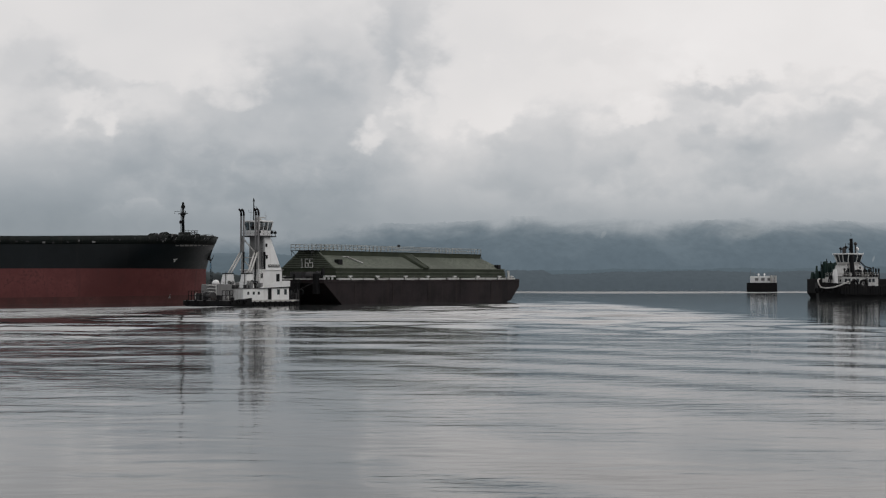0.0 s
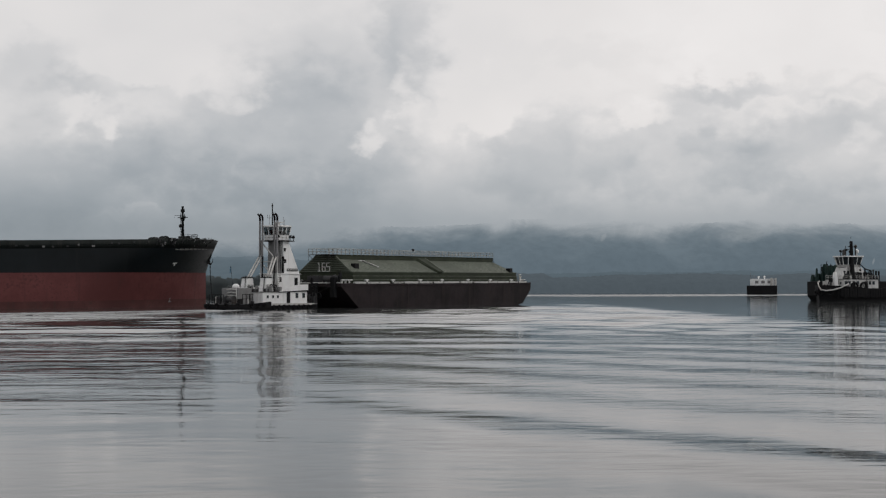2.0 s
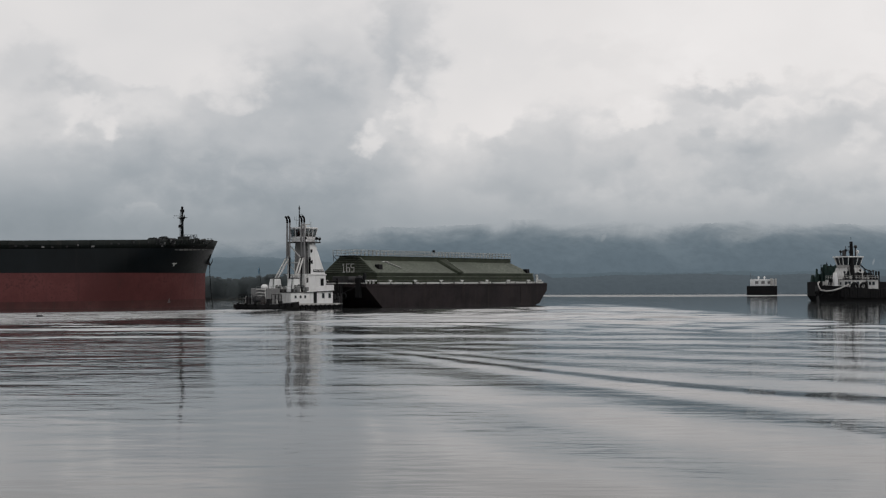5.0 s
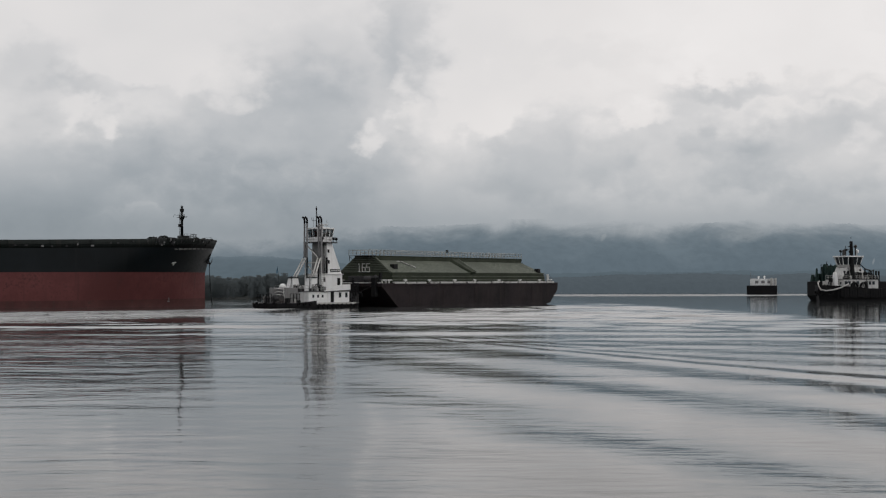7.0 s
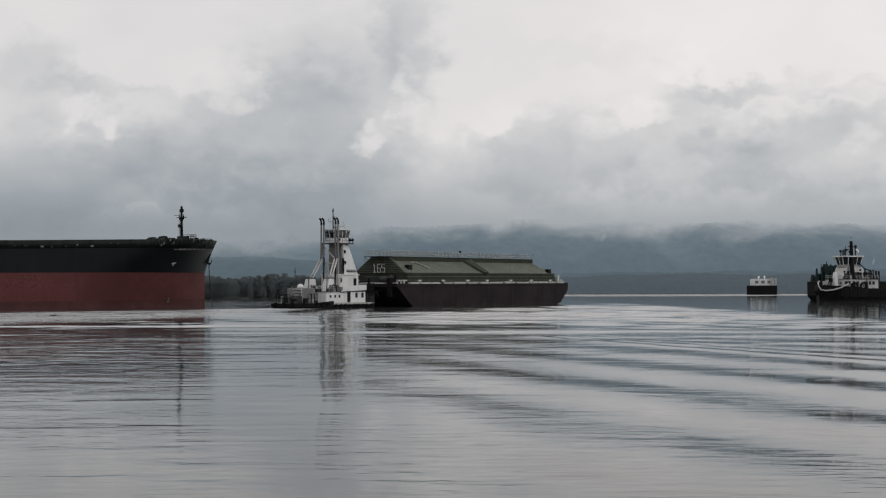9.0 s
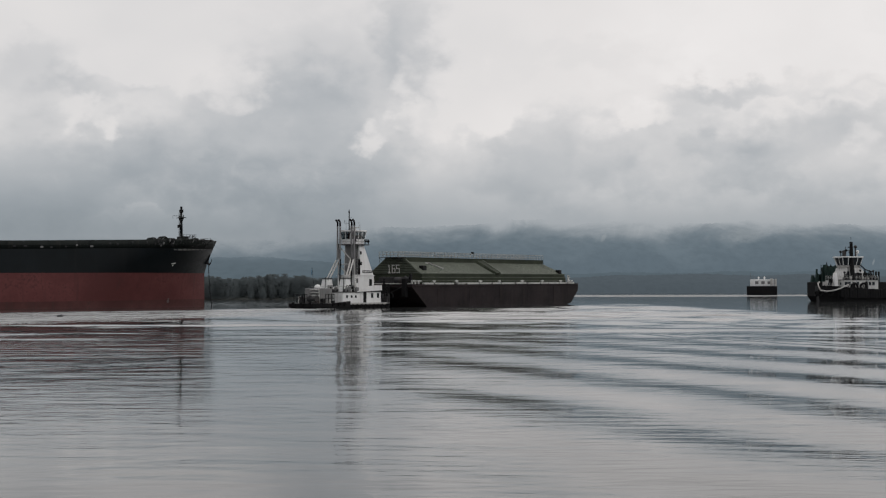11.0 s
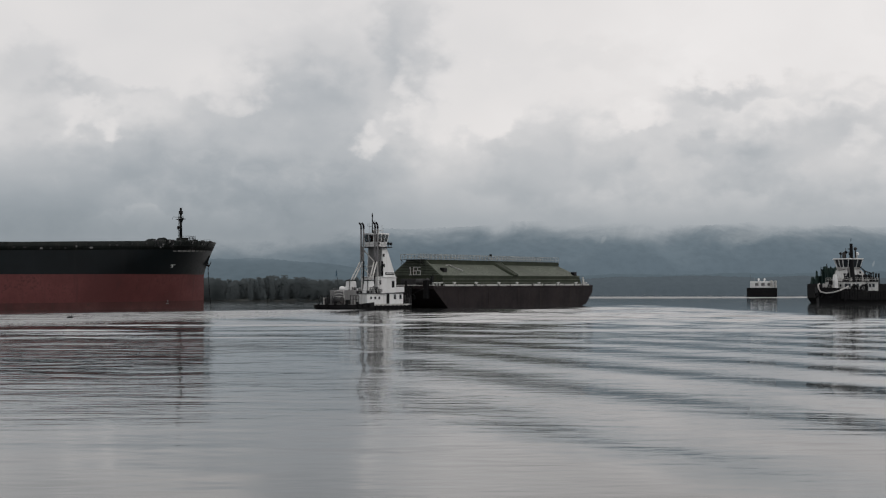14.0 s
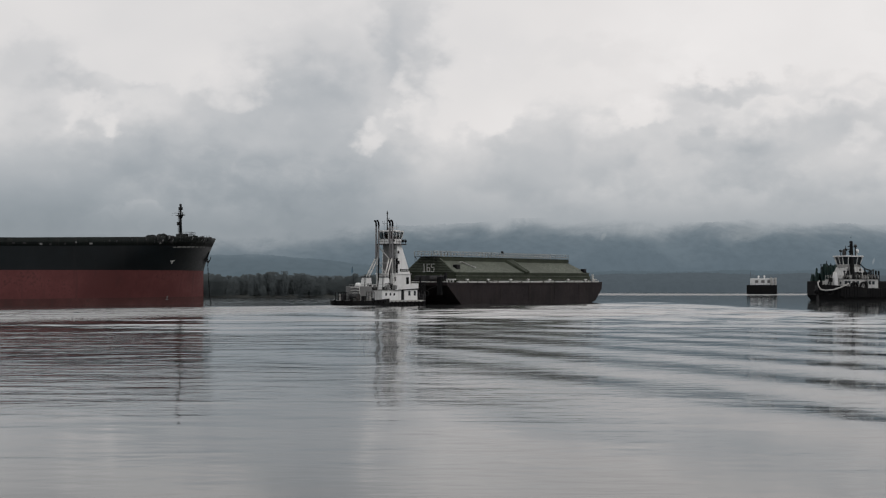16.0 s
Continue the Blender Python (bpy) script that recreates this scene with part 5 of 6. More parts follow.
    part("cover_shell", bm, M_ROOF, cover, "moss-green sloping cover panels")
    # darker ridge cap below the walkway
    bm = bm_new()
    for y in (-2.62, 2.5):
        add_box(bm, x0 + 0.3, x1 - 2.9, y, y + 0.12, 9.1, 9.95, 0.02)
    add_box(bm, x0 + 0.2, x1 - 2.8, -2.7, 2.7, 9.9, 10.0, 0.02)
    part("ridge_cap", bm, M_RIB, cover, "dark green ridge beam")
    # battens over the gable end
    for i in range(9):
        z = 6.62 + 0.34 * i
        half = 6.3 - (z + 0.2 - 6.6) / 3.1 * 3.9
        bm = bm_new()
        add_box(bm, x0 - 0.17 + 0.022 * i, x0 + 0.2, -half, half, z, z + 0.15, 0.03)
        part("gable_batten", bm, M_RIB, cover, "dark green horizontal batten")
    bm = bm_new()
    add_prism(bm, [(x0 - 0.1, -6.5), (x0 + 0.3, -6.5), (x0 + 0.3, 6.5), (x0 - 0.1, 6.5)], 6.6, 9.75,
              [(x0 + 0.1, -2.5), (x0 + 0.4, -2.5), (x0 + 0.4, 2.5), (x0 + 0.1, 2.5)], 0.02)
    part("gable_panel", bm, M_ROOF, cover)
    # hull number on the gable
    for k, ch in enumerate("165"):
        bm = bm_new()
        for (ax, az), (bx, bz) in digit_strokes(ch):
            ya, yb = 1.55 - (k + ax * 0.82) * 1.08, 1.55 - (k + bx * 0.82) * 1.08
            za, zb = 6.85 + az * 1.55, 6.85 + bz * 1.55
            add_box(bm, 4.58, 4.64, min(ya, yb) - 0.07, max(ya, yb) + 0.07, min(za, zb) - 0.07, max(za, zb) + 0.07)
        part("digit", bm, M_MARK, cover, "white painted digit " + ch)
    slope = math.degrees(math.atan2(2.55, 4.25))
    # raised cross beam with a light edge, stowed pole, ventilator box
    bm = bm_new()
    add_prism(bm, [(-0.6, -2.75), (0.9, -2.75), (0.9, 2.6), (-2.0, 2.6)], 0, 0.5, [(-0.4, -2.75), (0.9, -2.75), (0.9, 2.6), (-1.5, 2.6)], 0.04)
    ob = part("cross_beam", bm, M_RIB, cover, "dark raised cross beam")
    ob.matrix_basis = pose(33.4, -4.63, 7.85, slope, 0, 0)
    bm = bm_new()
    add_box(bm, 0.85, 1.2, -2.75, 2.6, 0.0, 0.62, 0.03)
    lip = part("beam_lip", bm, M_ROOF, cover)
    lip.matrix_basis = pose(33.4, -4.63, 7.85, slope, 0, 0)
    bm = bm_new()
    add_tube(bm, [(12.3, -3.1, 8.95), (14.8, -5.3, 7.65)], 0.12, 8)
    add_tube(bm, [(11.6, -3.0, 8.85), (13.0, -3.3, 8.85)], 0.13, 8)
    part("stowed_pole", bm, M_PALE, cover, "pale pole stowed on the cover")
    bm = bm_new()
    add_box(bm, 7.0, 8.3, -5.6, -4.6, 7.3, 8.3, 0.06)
    part("ventilator", bm, M_BLACK, cover, "black ventilator box")
    # walkway rail along the ridge
    ridge = thing_part("ridge_rail", barge)
    bm = bm_new()
    add_tube(bm, [(0, 0, 0), (0, 0, 1.12)], 0.075, 6)
    post = finish(bm, "post", M_RAIL)
    xs = np.linspace(3.0, 61.6, 47)
    for y in (-2.45, 2.45):
        for x in xs:
            more("post", post, ridge, pose(x, y, 10.0))
    for y in (-2.45, 2.45):
        for z in (10.55, 11.1):
            bm = bm_new()
            add_tube(bm, [(3.0, y, z), (61.6, y, z)], 0.06, 6)
            part("rail_bar", bm, M_RAIL, ridge)
    for x in (3.0, 61.6):
        bm = bm_new()
        for z in (10.55, 11.1):
            add_tube(bm, [(x, -2.45, z), (x, 2.45, z)], 0.032, 6)
        part("end_bar", bm, M_RAIL, ridge)
    bm = bm_new()
    add_box(bm, 2.9, 5.2, -2.5, 2.5, 9.94, 10.02, 0.01)
    part("platform", bm, M_STEEL, ridge)
    for y in (-2.4, 2.4):
        for line in ([(3.1, y, 9.95), (5.0, y, 8.6)], [(3.1, y, 9.95), (3.1, y, 8.9)], [(61.6, y, 10.0), (62.4, y, 8.4)]):
            bm = bm_new()
            add_tube(bm, line, 0.05, 6)
            part("bracket", bm, M_STEEL, ridge)
    bm = bm_new()
    add_box(bm, 30.4, 30.9, -2.6, -2.2, 11.0, 11.5, 0.06)
    part("ridge_lamp", bm, M_BLACK, ridge)
    # gear at the ends
    bm = bm_new()
    add_box(bm, 65.0, 66.6, -5.6, -3.6, 4.55, 6.3, 0.1)
    part("fore_gear", bm, M_STEEL, barge)
    for x, y, h in ((66.6, -6.6, 1.5), (67.5, -6.0, 1.1), (65.6, -7.0, 1.9)):
        bm = bm_new()
        add_lathe(bm, [(0.05, 0), (0.22, 0), (0.18, 0.3), (0.18, h - 0.25), (0.3, h - 0.2), (0.3, h), (0.05, h)], 10, pose(x, y, 4.5))
        part("bollard", bm, M_MARK, barge)
    bm = bm_new()
    add_box(bm, 62.0, 63.2, -6.6, -5.6, 6.7, 7.7, 0.08)
    part("fore_ventilator", bm, M_BLACK, barge)
    bm = bm_new()
    add_box(bm, 1.4, 3.2, -1.4, 1.4, 4.55, 6.0, 0.1)
    add_lathe(bm, [(0.1, -0.9), (0.7, -0.9), (0.7, 0.9), (0.1, 0.9)], 12, pose(1.6, -3.6, 5.3, 90))
    part("after_winch", bm, M_STEEL, barge)
    for y in (-6.1, 6.1):
        winch = thing_part("corner_winch", barge)
        winch.matrix_basis = pose(0.9, y, 4.55)
        bm = bm_new()
        add_box(bm, -0.6, 0.6, -0.75, 0.75, 0, 0.3, 0.04)
        for k in (-0.6, 0.6):
            add_side(bm, [(-0.55, 0.3), (0.55, 0.3), (0.35, 1.5), (-0.35, 1.5)], k - 0.07, k + 0.07, 0.02)
        part("winch_frame", bm, M_BLACK, winch)
        bm = bm_new()
        add_lathe(bm, [(0.08, -0.55), (0.62, -0.55), (0.62, -0.45), (0.36, -0.4), (0.40, 0.0), (0.36, 0.4), (0.62, 0.45), (0.62, 0.55), (0.08, 0.55)], 16, pose(0, 0, 1.0, 90))
        part("winch_drum", bm, M_STEEL, winch)
        bm = bm_new()
        add_box(bm, -0.35, 0.3, -0.9, -0.62, 0.9, 2.0, 0.05)
        add_tube(bm, [(0, -0.8, 1.9), (-0.1, -0.85, 2.45)], 0.05, 6)
        part("gear_case", bm, M_BLACK, winch)
        bm = bm_new()
        add_box(bm, -1.5, -0.62, -0.5, 0.5, -2.6, 1.1, 0.08)
        part("tow_pad", bm, M_RUBBER, winch, "black rubber pad over the stern corner")
    return barge


def barge_pose(t):
    p = TUG_AT + COURSE * t
    a = radians(HEAD)
    return pose(p.x + BARGE_FROM * math.cos(a), p.y + BARGE_FROM * math.sin(a), 0, 0, -0.35, HEAD)


barge = build_barge()


# ---- moored tug and its barge ----
def build_moored_tug():
    boat = thing("moored_tug", pose(113.2, 380, 0, 0, 0, -155), "moored black and white tugboat with tyre fenders", "tugboat")
    bm = bm_new()
    plan = [(11, 0), (10.2, 2.2), (8.0, 3.9), (5.0, 4.6), (-12, 4.6), (-13, 3.6), (-13, -3.6), (-12, -4.6), (5.0, -4.6), (8.0, -3.9), (10.2, -2.2)]
    add_prism(bm, [(x * 0.95, y * 0.92) for x, y in plan], -1.0, 3.1, plan)
    part("hull", bm, M_BLACK, boat, "black hull")
    bm = bm_new()
    ring = []
    for i in range(41):
        u = i / 40 * (len(plan) - 1)
        k = min(int(u), len(plan) - 2)
        f = u - k
        p = Vector(plan[k]).lerp(Vector(plan[k + 1]), f)
        z = 3.1 + 1.0 * max(0.0, (p.x + 4) / 15)
        ring.append([bm.verts.new((p.x, p.y, 2.9)), bm.verts.new((p.x * 1.01, p.y * 1.01, z + 0.4)), bm.verts.new((p.x * 0.97, p.y * 0.97, z + 0.4)),
                     bm.verts.new((p.x * 0.97, p.y * 0.97, 2.9))])
    for a, b in zip(ring, ring[1:] + ring[:1]):
        for k in range(3):
            bm.faces.new((a[k], b[k], b[k + 1], a[k + 1]))
    part("bulwark", bm, M_BLACK, boat)
    bm = bm_new()
    add_torus(bm, 0.6, 0.26, Matrix())
    tyre = finish(bm, "tyre", M_RUBBER, True)
    for x, y, a in ((10.9, 0.9, 70), (10.9, -0.9, 110), (9.4, 3.1, 52), (9.4, -3.1, 128), (6.8, 4.4, 25), (6.8, -4.4, 155), (3.5, 4.75, 0), (3.5, -4.75, 0),
                    (0.5, 4.75, 0), (0.5, -4.75, 0), (-3, 4.75, 0), (-3, -4.75, 0)):
        more("tyre", tyre, boat, pose(x, y, 2.3, 90, 0, -a))
    bm = bm_new()
    add_box(bm, -7.2, 5.2, -3.6, 3.6, 3.0, 6.0, 0.12)
    part("deckhouse", bm, M_WHITE_WORN, boat)
    windows_on(boat, (-2.4, -0.8, 0.8, 2.4), 0.6, 0.6, lambda y: pose(5.22, y, 5.0, 0, 0, 90))
    windows_on(boat, (-5.4, -4.1, 0.2, 3.2, 4.4), 0.8, 0.9, lambda x: pose(x, 3.62, 5.05))
    for x in (-2.7, 1.6):
        bm = bm_new()
        add_box(bm, x - 0.45, x + 0.45, 3.56, 3.68, 3.2, 5.5, 0.03)
        part("door", bm, M_BLACK, boat, "dark steel door")
    bm = bm_new()
    add_prism(bm, [(-4.8, -2.9), (3.8, -2.9), (3.8, 2.9), (-4.8, 2.9)], 6.0, 9.4, [(-2.4, -2.3), (2.7, -2.3), (2.7, 2.3), (-2.4, 2.3)], 0.08)
    part("bridge_base", bm, M_WHITE_WORN, boat)
    windows_on(boat, (-3.2, -1.5, 0.1, 2.9), 0.9, 1.1, lambda x: pose(x, 2.74, 7.4, 10))
    rng = random.Random(44)
    for i in range(10):
        x, z = rng.uniform(-6.5, -2.2), rng.uniform(6.2, 7.2)
        bm = bm_new()
        add_tube(bm, [(x, 3.1, z), (x + rng.uniform(-1.2, 1.2), 2.9, z + rng.uniform(0.8, 2.6))], 0.11, 6)
        part("davit_bar", bm, M_BLACK, boat)
    bm = bm_new()
    add_box(bm, -7.4, 5.4, -3.75, 3.75, 6.0, 6.14, 0.03)
    part("boat_deck", bm, M_STEEL, boat)
    lo, hi = [(-1.8, -2.2), (2.3, -2.2), (3.0, -1.2), (3.0, 1.2), (2.3, 2.2), (-1.8, 2.2)], [(-2.2, -2.9), (2.8, -2.9), (3.7, -1.6), (3.7, 1.6), (2.8, 2.9), (-2.2, 2.9)]
    wheel = thing_part("wheelhouse", boat)
    bm = bm_new()
    add_prism(bm, [(x * 0.95, y * 0.95) for x, y in lo], 9.35, 12.25, [(x * 0.95, y * 0.95) for x, y in hi])
    part("cabin_core", bm, M_BLACK, wheel)
    leaning_panes(wheel, lo, hi, 9.8, 12.2, 1.4, 0.13, M_WHITE)
    bm = bm_new()
    add_prism(bm, [(x * 1.02, y * 1.02) for x, y in lo], 9.4, 10.1, [(x * 1.08, y * 1.1) for x, y in lo], 0.03)
    part("lower_wall", bm, M_WHITE_DIRTY, wheel)
    bm = bm_new()
    add_prism(bm, [(x * 1.1, y * 1.1) for x, y in hi], 12.2, 12.55, bevel=0.06)
    part("roof", bm, M_WHITE, boat)
    bm = bm_new()
    add_tube(bm, [(1.6, 3.3, 6.1), (1.5, 2.6, 12.6), (1.5, 2.6, 16.6)], 0.66, 10, 0.40)
    part("mast", bm, M_BLACK, boat, "black mast")
    bm = bm_new()
    add_box(bm, 0.3, 0.8, -1.5, 1.5, 14.2, 14.4, 0.03)
    add_lathe(bm, [(0.05, 0), (0.45, 0.1), (0.5, 0.5), (0.3, 0.8), (0.05, 0.9)], 12, pose(-0.5, 2.0, 14.8))
    add_tube(bm, [(-0.5, 2.0, 12.5), (-0.5, 2.0, 14.9)], 0.2, 8)
    add_box(bm, -0.6, 0.2, -2.6, -1.9, 12.55, 14.3, 0.1)
    for y, h in ((-1.4, 2.9), (1.3, 2.4), (-3.2, 2.0), (2.6, 1.4)):
        add_tube(bm, [(0, y, 12.5), (0, y, 12.5 + h)], 0.07, 6)
    part("mast_gear", bm, M_STEEL, boat)
    for x in (-6.7, -7.7):
        bm = bm_new()
        add_tube(bm, [(x, 3.2, 3.2), (x, 3.2, 8.4)], 0.26, 10)
        part("stack", bm, M_BLACK, boat, "black exhaust stack")
    for x in (-1.6, 1.6):
        bm = bm_new()
        add_torus(bm, 1.1, 0.28, pose(x, 3.9, 4.0, 90, 0, 0), 20)
        part("hung_tyre", bm, M_RUBBER, boat, "", True)
    bm = bm_new()
    add_prism(bm, [(6.2, 1.4), (7.9, 1.4), (7.9, 3.0), (6.2, 3.0)], 3.0, 8.0, [(6.6, 1.8), (7.3, 1.8), (7.3, 2.6), (6.6, 2.6)], 0.08)
    part("fore_locker", bm, M_WHITE, boat)
    rng = random.Random(31)
    for i in range(12):
        x = -6.8 + i * 1.05
        bm = bm_new()
        k = rng.uniform(0.2, 0.45)
        add_box(bm, x - k, x + k, 3.0, 3.6, 6.15, 6.15 + rng.uniform(0.5, 1.5), 0.06)
        part("deck_box", bm, rng.choice((M_BLACK, M_STEEL, M_WHITE_DIRTY)), boat)
    bm = bm_new()
    add_tube(bm, [(10.6, 0.2, 5.5), (11.3, 0.3, 5.2), (11.45, 0.7, 4.2), (11.3, 1.4, 3.2), (10.5, 2.7, 2.9), (9.1, 3.9, 3.1), (7.3, 4.75, 3.7), (5.6, 5.0, 4.4), (4.6, 4.9, 4.8)], 0.2, 8)
    part("hose", bm, M_WHITE_DIRTY, boat, "pale hose slung round the bow", True)
    for i in range(14):
        x, y = rng.uniform(5.4, 9.5), rng.uniform(-2, 2.4)
        bm = bm_new()
        k = rng.uniform(0.12, 0.4)
        add_box(bm, x - k, x + k, y - k, y + k, 3.1, rng.uniform(4.2, 6.4), 0.05)
        part("deck_gear", bm, rng.choice((M_BLACK, M_WHITE_DIRTY, M_GREY)), boat)
    for i in range(9):
        x, z = rng.uniform(-4, 4.5), rng.uniform(3.3, 4.2)
        bm = bm_new()
        add_tube(bm, [(x, 4.2, z), (x + rng.uniform(-0.8, 0.8), 4.1, z + rng.uniform(0.5, 2.0))], rng.uniform(0.06, 0.14), 6)
        part("fender_bar", bm, rng.choice((M_BLACK, M_STEEL)), boat)
    # hose reels, life rings and a small crane on the boat deck
    for x, z, r in ((-2.5, 7.5, 0.62), (-4.3, 7.2, 0.7)):
        reel = thing_part("hose_reel", boat)
        reel.matrix_basis = pose(x, 3.55, z)
        bm = bm_new()
        add_torus(bm, r, 0.13, pose(0, 0, 0, 90, 0, 0), 20)
        for k in range(3):
            a = math.pi * k / 3
            add_tube(bm, [(-r * math.cos(a), 0, -r * math.sin(a)), (r * math.cos(a), 0, r * math.sin(a))], 0.06, 6)
        part("wheel", bm, M_BLACK, reel, smooth=True)
        bm = bm_new()
        for dx in (-0.45, 0.45):
            add_tube(bm, [(dx, 0, -z + 6.14), (0, 0, 0)], 0.07, 6)
        part("stand", bm, M_STEEL, reel)
    crane = thing_part("deck_crane", boat)
    bm = bm_new()
    add_tube(bm, [(-3.3, 2.6, 6.1), (-3.3, 2.6, 9.0)], 0.2, 10)
    part("crane_post", bm, M_BLACK, crane)
    bm = bm_new()
    add_tube(bm, [(-1.4, 2.7, 10.3), (-3.3, 2.6, 9.0), (-5.6, 2.8, 8.3)], 0.16, 8)
    part("crane_boom", bm, M_BLACK, crane)
    bm = bm_new()
    add_tube(bm, [(-5.5, 2.8, 8.3), (-5.5, 2.8, 7.0)], 0.04, 5)
    add_lathe(bm, [(0.04, -0.25), (0.2, -0.15), (0.2, 0.15), (0.04, 0.25)], 10, pose(-5.5, 2.8, 6.9))
    part("crane_hook", bm, M_STEEL, crane)
    for x, z in ((0.9, 8.1), (2.7, 8.1)):
        bm = bm_new()
        add_box(bm, x - 0.3, x + 0.3, 2.55, 2.72, z - 0.35, z + 0.35, 0.05)
        part("port_light", bm, M_BLACK, boat)
    # ladder, vents and doors that break up the house front
    ladder = thing_part("ladder", boat)
    ladder.matrix_basis = pose(3.6, 3.1, 6.14, -9)
    bm = bm_new()
    for dx in (-0.25, 0.25):
        add_tube(bm, [(dx, 0, 0), (dx, 0, 3.6)], 0.05, 6)
    part("stile", bm, M_BLACK, ladder)
    for k in range(9):
        bm = bm_new()
        add_tube(bm, [(-0.25, 0, 0.3 + 0.38 * k), (0.25, 0, 0.3 + 0.38 * k)], 0.035, 5)
        part("rung", bm, M_BLACK, ladder)
    for x, w, z0, z1 in ((-0.6, 0.4, 6.2, 8.1), (-3.4, 0.35, 6.2, 7.9), (2.2, 0.3, 6.5, 7.3), (-1.7, 0.25, 8.3, 8.9)):
        bm = bm_new()
        lean = 0.18 * (z0 - 6.0)
        add_box(bm, x - w, x + w, 2.78 - lean, 2.98 - lean, z0, z1, 0.04)
        part("door" if z1 - z0 > 1.5 else "vent", bm, M_BLACK, boat, "dark steel door" if z1 - z0 > 1.5 else "")
    for x, h, r in ((4.6, 2.2, 0.2), (-5.6, 2.6, 0.16), (0.4, 1.5, 0.22), (-1.2, 1.7, 0.18)):
        bm = bm_new()
        add_lathe(bm, [(0.04, 0), (r, 0), (r, h - 0.5), (r * 1.7, h - 0.35), (r * 1.7, h), (0.04, h + 0.05)], 12, pose(x, 3.35, 6.14))
        part("deck_vent", bm, M_STEEL, boat, "dark mushroom ventilator")
    # loudhailers, lamps and a pale dome on the wheelhouse roof
    for x, y, h in ((2.7, 1.8, 1.5), (3.2, 0.2, 1.1), (1.9, 2.5, 0.9)):
        lamp = thing_part("roof_lamp", boat)
        lamp.matrix_basis = pose(x, y, 12.55)
        bm = bm_new()
        add_tube(bm, [(0, 0, 0), (0, 0, h)], 0.08, 6)
        part("lamp_post", bm, M_BLACK, lamp)
        bm = bm_new()
        add_lathe(bm, [(0.05, -0.3), (0.34, -0.3), (0.3, 0.25), (0.05, 0.35)], 12, pose(0, 0, h + 0.2, 0, 70, 20))
        part("lamp_head", bm, M_BLACK, lamp)
    bm = bm_new()
    add_lathe(bm, [(0.05, 0), (0.5, 0.0), (0.55, 0.4), (0.4, 0.8), (0.05, 1.0)], 14, pose(-1.4, 1.6, 13.4))
    part("radome", bm, M_WHITE, boat, "white radar dome", True)
    bm = bm_new()
    add_tube(bm, [(-1.4, 1.6, 12.5), (-1.4, 1.6, 13.45)], 0.14, 8)
    part("dome_post", bm, M_WHITE_DIRTY, boat)
    bm = bm_new()
    add_box(bm, 1.2, 1.9, 1.6, 3.0, 15.0, 15.25, 0.04)
    add_box(bm, 1.1, 1.8, 2.2, 2.8, 16.0, 16.6, 0.08)
    add_tube(bm, [(1.5, 2.5, 17.2), (1.5, 2.5, 18.1)], 0.06, 6)
    part("mast_platform", bm, M_BLACK, boat)
    # heavy fender padding along the bulwark
    rng = random.Random(71)
    for i in range(22):
        x = 7.6 - i * 0.92
        bm = bm_new()
        w, up = rng.uniform(0.38, 0.5), rng.uniform(3.3, 4.0)
        add_box(bm, x - w, x + w, 4.55 - 0.03 * max(0.0, x - 5) ** 3, 5.0 - 0.04 * max(0.0, x - 5) ** 3, rng.uniform(0.7, 1.2), up, 0.14)
        part("fender_pad", bm, M_RUBBER, boat)
    rail("deck_rail", boat, [(5.2, -3.6, 6.14), (5.2, 3.65, 6.14), (-7.2, 3.65, 6.14)], 1.0, 1.1, 0.05, M_WHITE_DIRTY)
    return boat


build_moored_tug()


def build_moored_barge():
    b_ob = thing("moored_barge", pose(115.3, 398, 0, 0, 0, 25), "dark moored deck barge loaded with dark green gear", "barge")
    bm = bm_new()
    add_side(bm, [(-6, 5.6), (-6, 1.5), (-4, -0.8), (50, -0.8), (52, 5.6)], -6.5, 6.5, 0.1)
    part("hull", bm, M_BLACK, b_ob)
    rng = random.Random(12)
    for i in range(110):
        bm = bm_new()
        x, y = rng.uniform(-5.2, 1.5), rng.uniform(-5.2, 5.6)
        h = (1.3 + 3.3 * min(1.0, max(0.0, (5.8 - y) / 3.2))) * rng.choice((rng.uniform(0.4, 0.8), rng.uniform(0.85, 1.12)))
        a, b = rng.uniform(0.25, 0.7), rng.uniform(0.25, 0.6)
        dx, dy = rng.uniform(-0.3, 0.3), rng.uniform(-0.3, 0.3)
        add_prism(bm, [(x - a, y - b), (x + a, y - b), (x + a, y + b), (x - a, y + b)], 5.6, 5.6 + h,
                  [(x + dx - a * 0.5, y + dy - b * 0.6), (x + dx + a * 0.6, y + dy - b * 0.4), (x + dx + a * 0.4, y + dy + b * 0.5), (x + dx - a * 0.6, y + dy + b * 0.4)], 0.05)
        part("cargo_piece", bm, M_GEAR, b_ob)
    for i in range(9):
        x, y = rng.uniform(-4, 1), rng.uniform(-4.5, 4.0)
        bm = bm_new()
        add_tube(bm, [(x, y, 5.6), (x + rng.uniform(-0.5, 0.5), y, 10.2 + rng.uniform(0, 1.3))], 0.13, 6)
        part("cargo_post", bm, M_BLACK, b_ob)
    bm = bm_new()
    add_box(bm, -5.7, -5.1, -5.8, -5.0, 5.6, 6.6, 0.08)
    part("bollard", bm, M_MARK, b_ob)
    return b_ob


build_moored_barge()


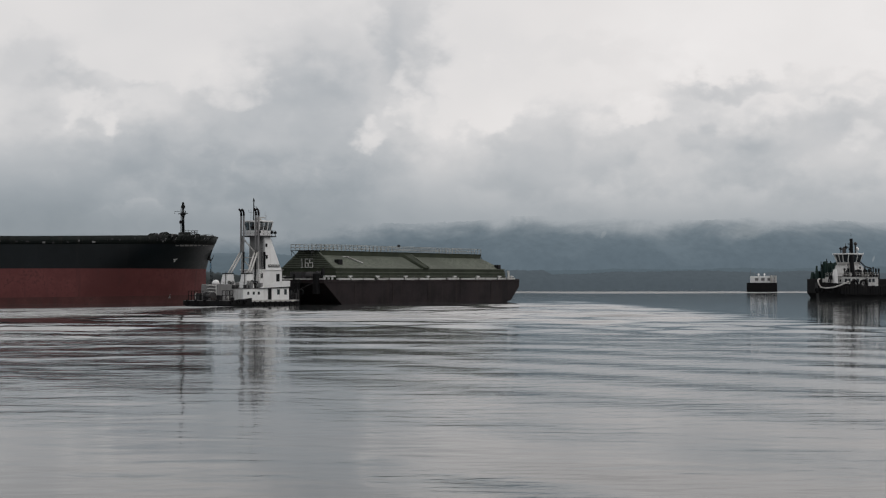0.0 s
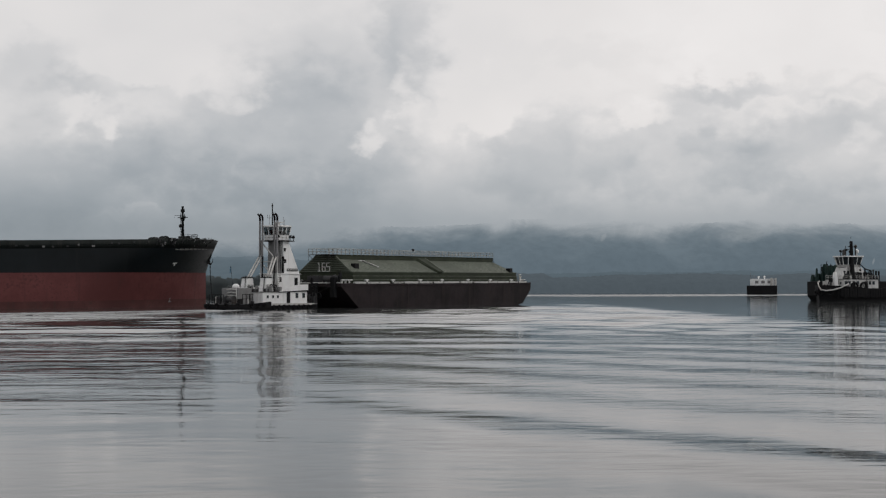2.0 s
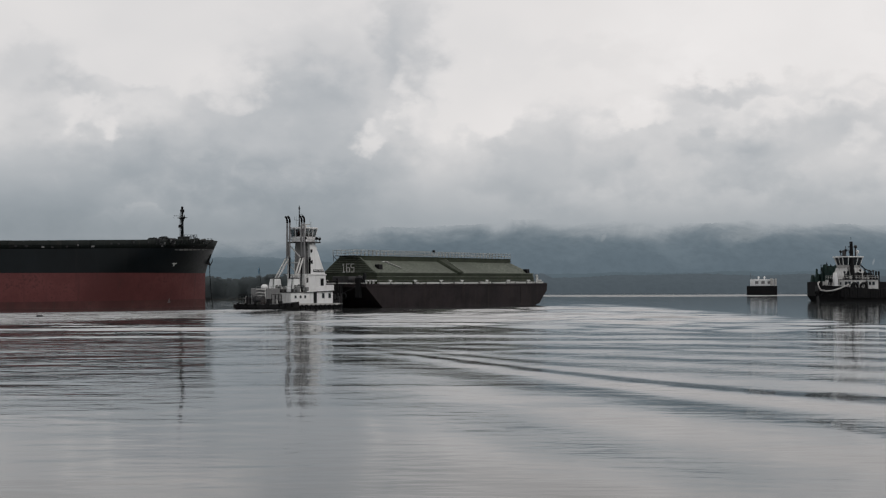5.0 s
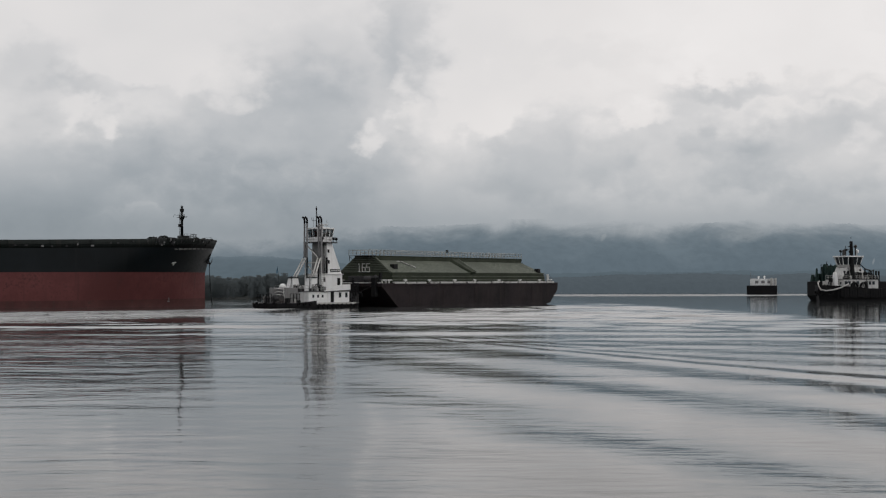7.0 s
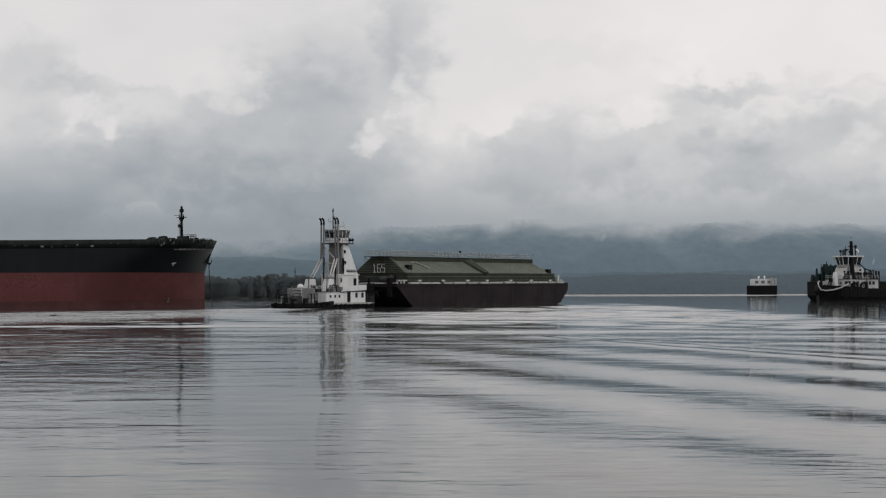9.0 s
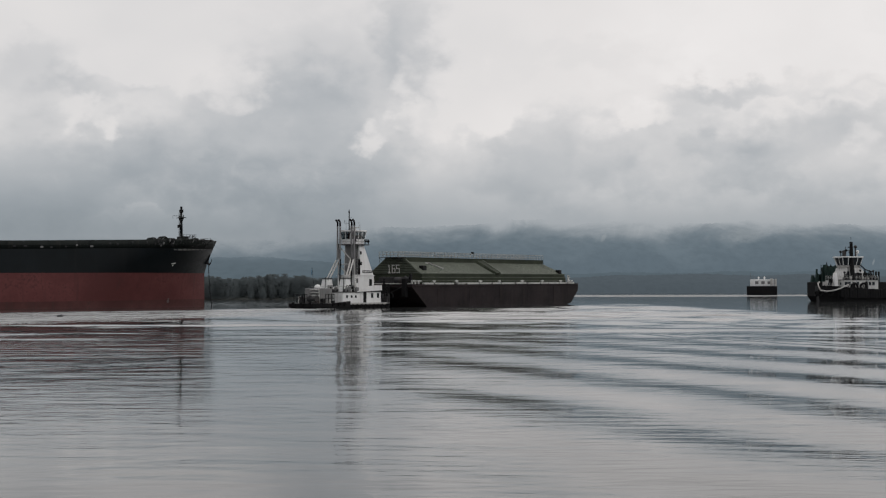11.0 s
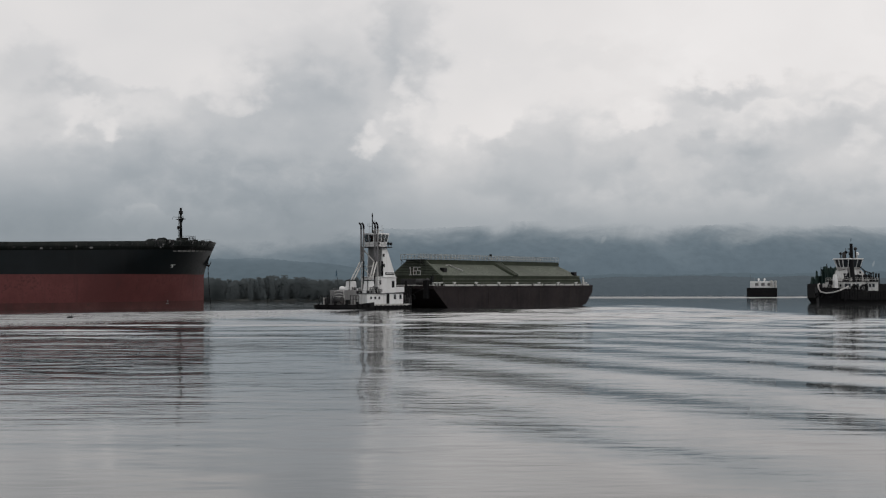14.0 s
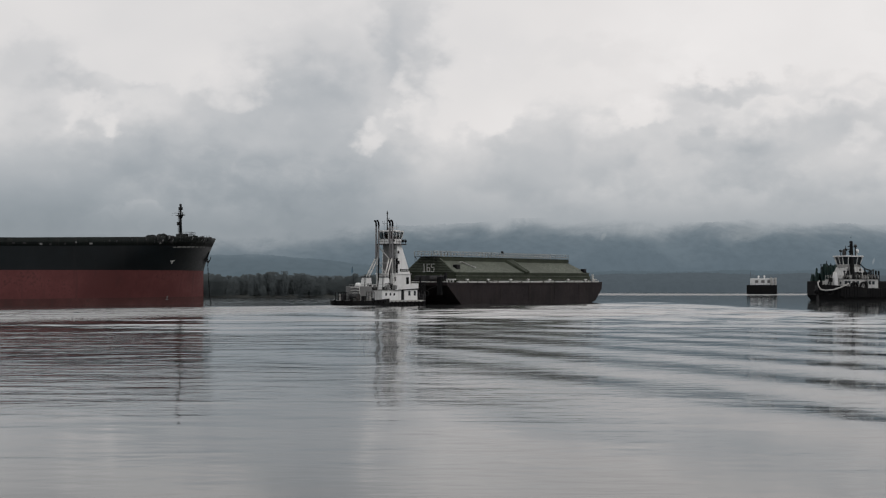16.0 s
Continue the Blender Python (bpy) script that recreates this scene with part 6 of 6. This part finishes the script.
def build_far_barge():
    b = thing("distant_barge", pose(210.5, 900, 0, 0, 0, -13.2), "distant black barge with pale grey deckhouse on calm water", "barge")
    bm = bm_new()
    add_prism(bm, [(-9.8, -7), (9.6, -7), (10.2, 40), (-9.6, 40)], -0.5, 6.0, bevel=0.2)
    part("hull", bm, M_BLACK, b)
    bm = bm_new()
    add_box(bm, -7.6, 7.6, -3, 12, 6.0, 10.4, 0.2)
    part("deckhouse", bm, M_WHITE, b)
    for x in (-4.5, -0.5, 3.5):
        bm = bm_new()
        add_box(bm, x, x + 2.2, -3.1, -2.9, 7.4, 9.2, 0.03)
        part("shutter", bm, M_GREY, b)
    for x in (-2.2, 1.6):
        bm = bm_new()
        add_lathe(bm, [(0.1, 0), (0.4, 0), (0.4, 0.9), (0.7, 1.0), (0.6, 1.6), (0.1, 1.9)], 10, pose(x, 0, 10.4))
        part("ventilator", bm, M_WHITE, b)
    for x, h in ((6.0, 5.0), (8.6, 4.8)):
        bm = bm_new()
        add_lathe(bm, [(0.1, 0), (0.75, 0), (0.75, h), (0.1, h)], 12, pose(x, -3.6, 6.0))
        part("tank", bm, M_WHITE_DIRTY, b)
    bm = bm_new()
    add_tube(bm, [(-7.2, -2, 6), (-7.2, -2, 14.6)], 0.12, 6)
    add_tube(bm, [(-5.0, 0, 10), (-5.0, 0, 13.2)], 0.09, 6)
    part("pole", bm, M_GREY, b)
    return b


build_far_barge()


def build_drift(name, m, label, category, long, r):
    bm = bm_new()
    add_tube(bm, [(-long / 2, 0, 0.02), (-long / 4, 0.02, 0.05), (long / 4, -0.02, 0.06), (long / 2, 0.01, 0.03)], r, 9, r * 0.75)
    add_tube(bm, [(long / 5, 0, 0.05), (long / 4, 0.05, 0.36)], 0.05, 6, 0.02)
    ob = new(name, finish(bm, name, M_BLACK, True))
    ob.matrix_basis = m
    return tagged(ob, label=label, category=category)


drift = build_drift("driftwood", pose(-53.9, 175, 0, 0, 0, 20), "dark piece of driftwood afloat beside the ship", "driftwood", 0.8, 0.13)
build_drift("driftwood", pose(80.2, 257, 0, 0, 0, -10), "short dark log afloat near the moored tug", "driftwood", 1.1, 0.2)


def motions():
    """The tug and barge go off together; the churned water goes with them, wake crests run over the near water; the ship swings a little at her anchor."""
    times = [i * 2.0 for i in range(9)]
    walk(tug, [(t, pose(TUG_AT.x + COURSE.x * t, TUG_AT.y + COURSE.y * t, 0, 0, 0, HEAD)) for t in times])
    walk(barge, [(t, barge_pose(t)) for t in times])
    walk(water, [(t, pose(COURSE.x * t, COURSE.y * t, 0)) for t in times])
    walk(near_water, [(t, pose(WAVES.x * t, WAVES.y * t, 0)) for t in times])
    walk(ship, [(t, pose(SHIP_STEM[0] - 0.033 * t, SHIP_STEM[1], SHIP_STEM[2], 0, SHIP_TRIM, SHIP_HEAD)) for t in times])
    walk(drift, [(t, pose(-53.9 + 0.435 * t, 175, 0, 0, 0, 20 + 2 * t)) for t in times])
    walk(chain, [(t, pose(-48.46 - 0.033 * t, 283.7, 0.35)) for t in times])


motions()
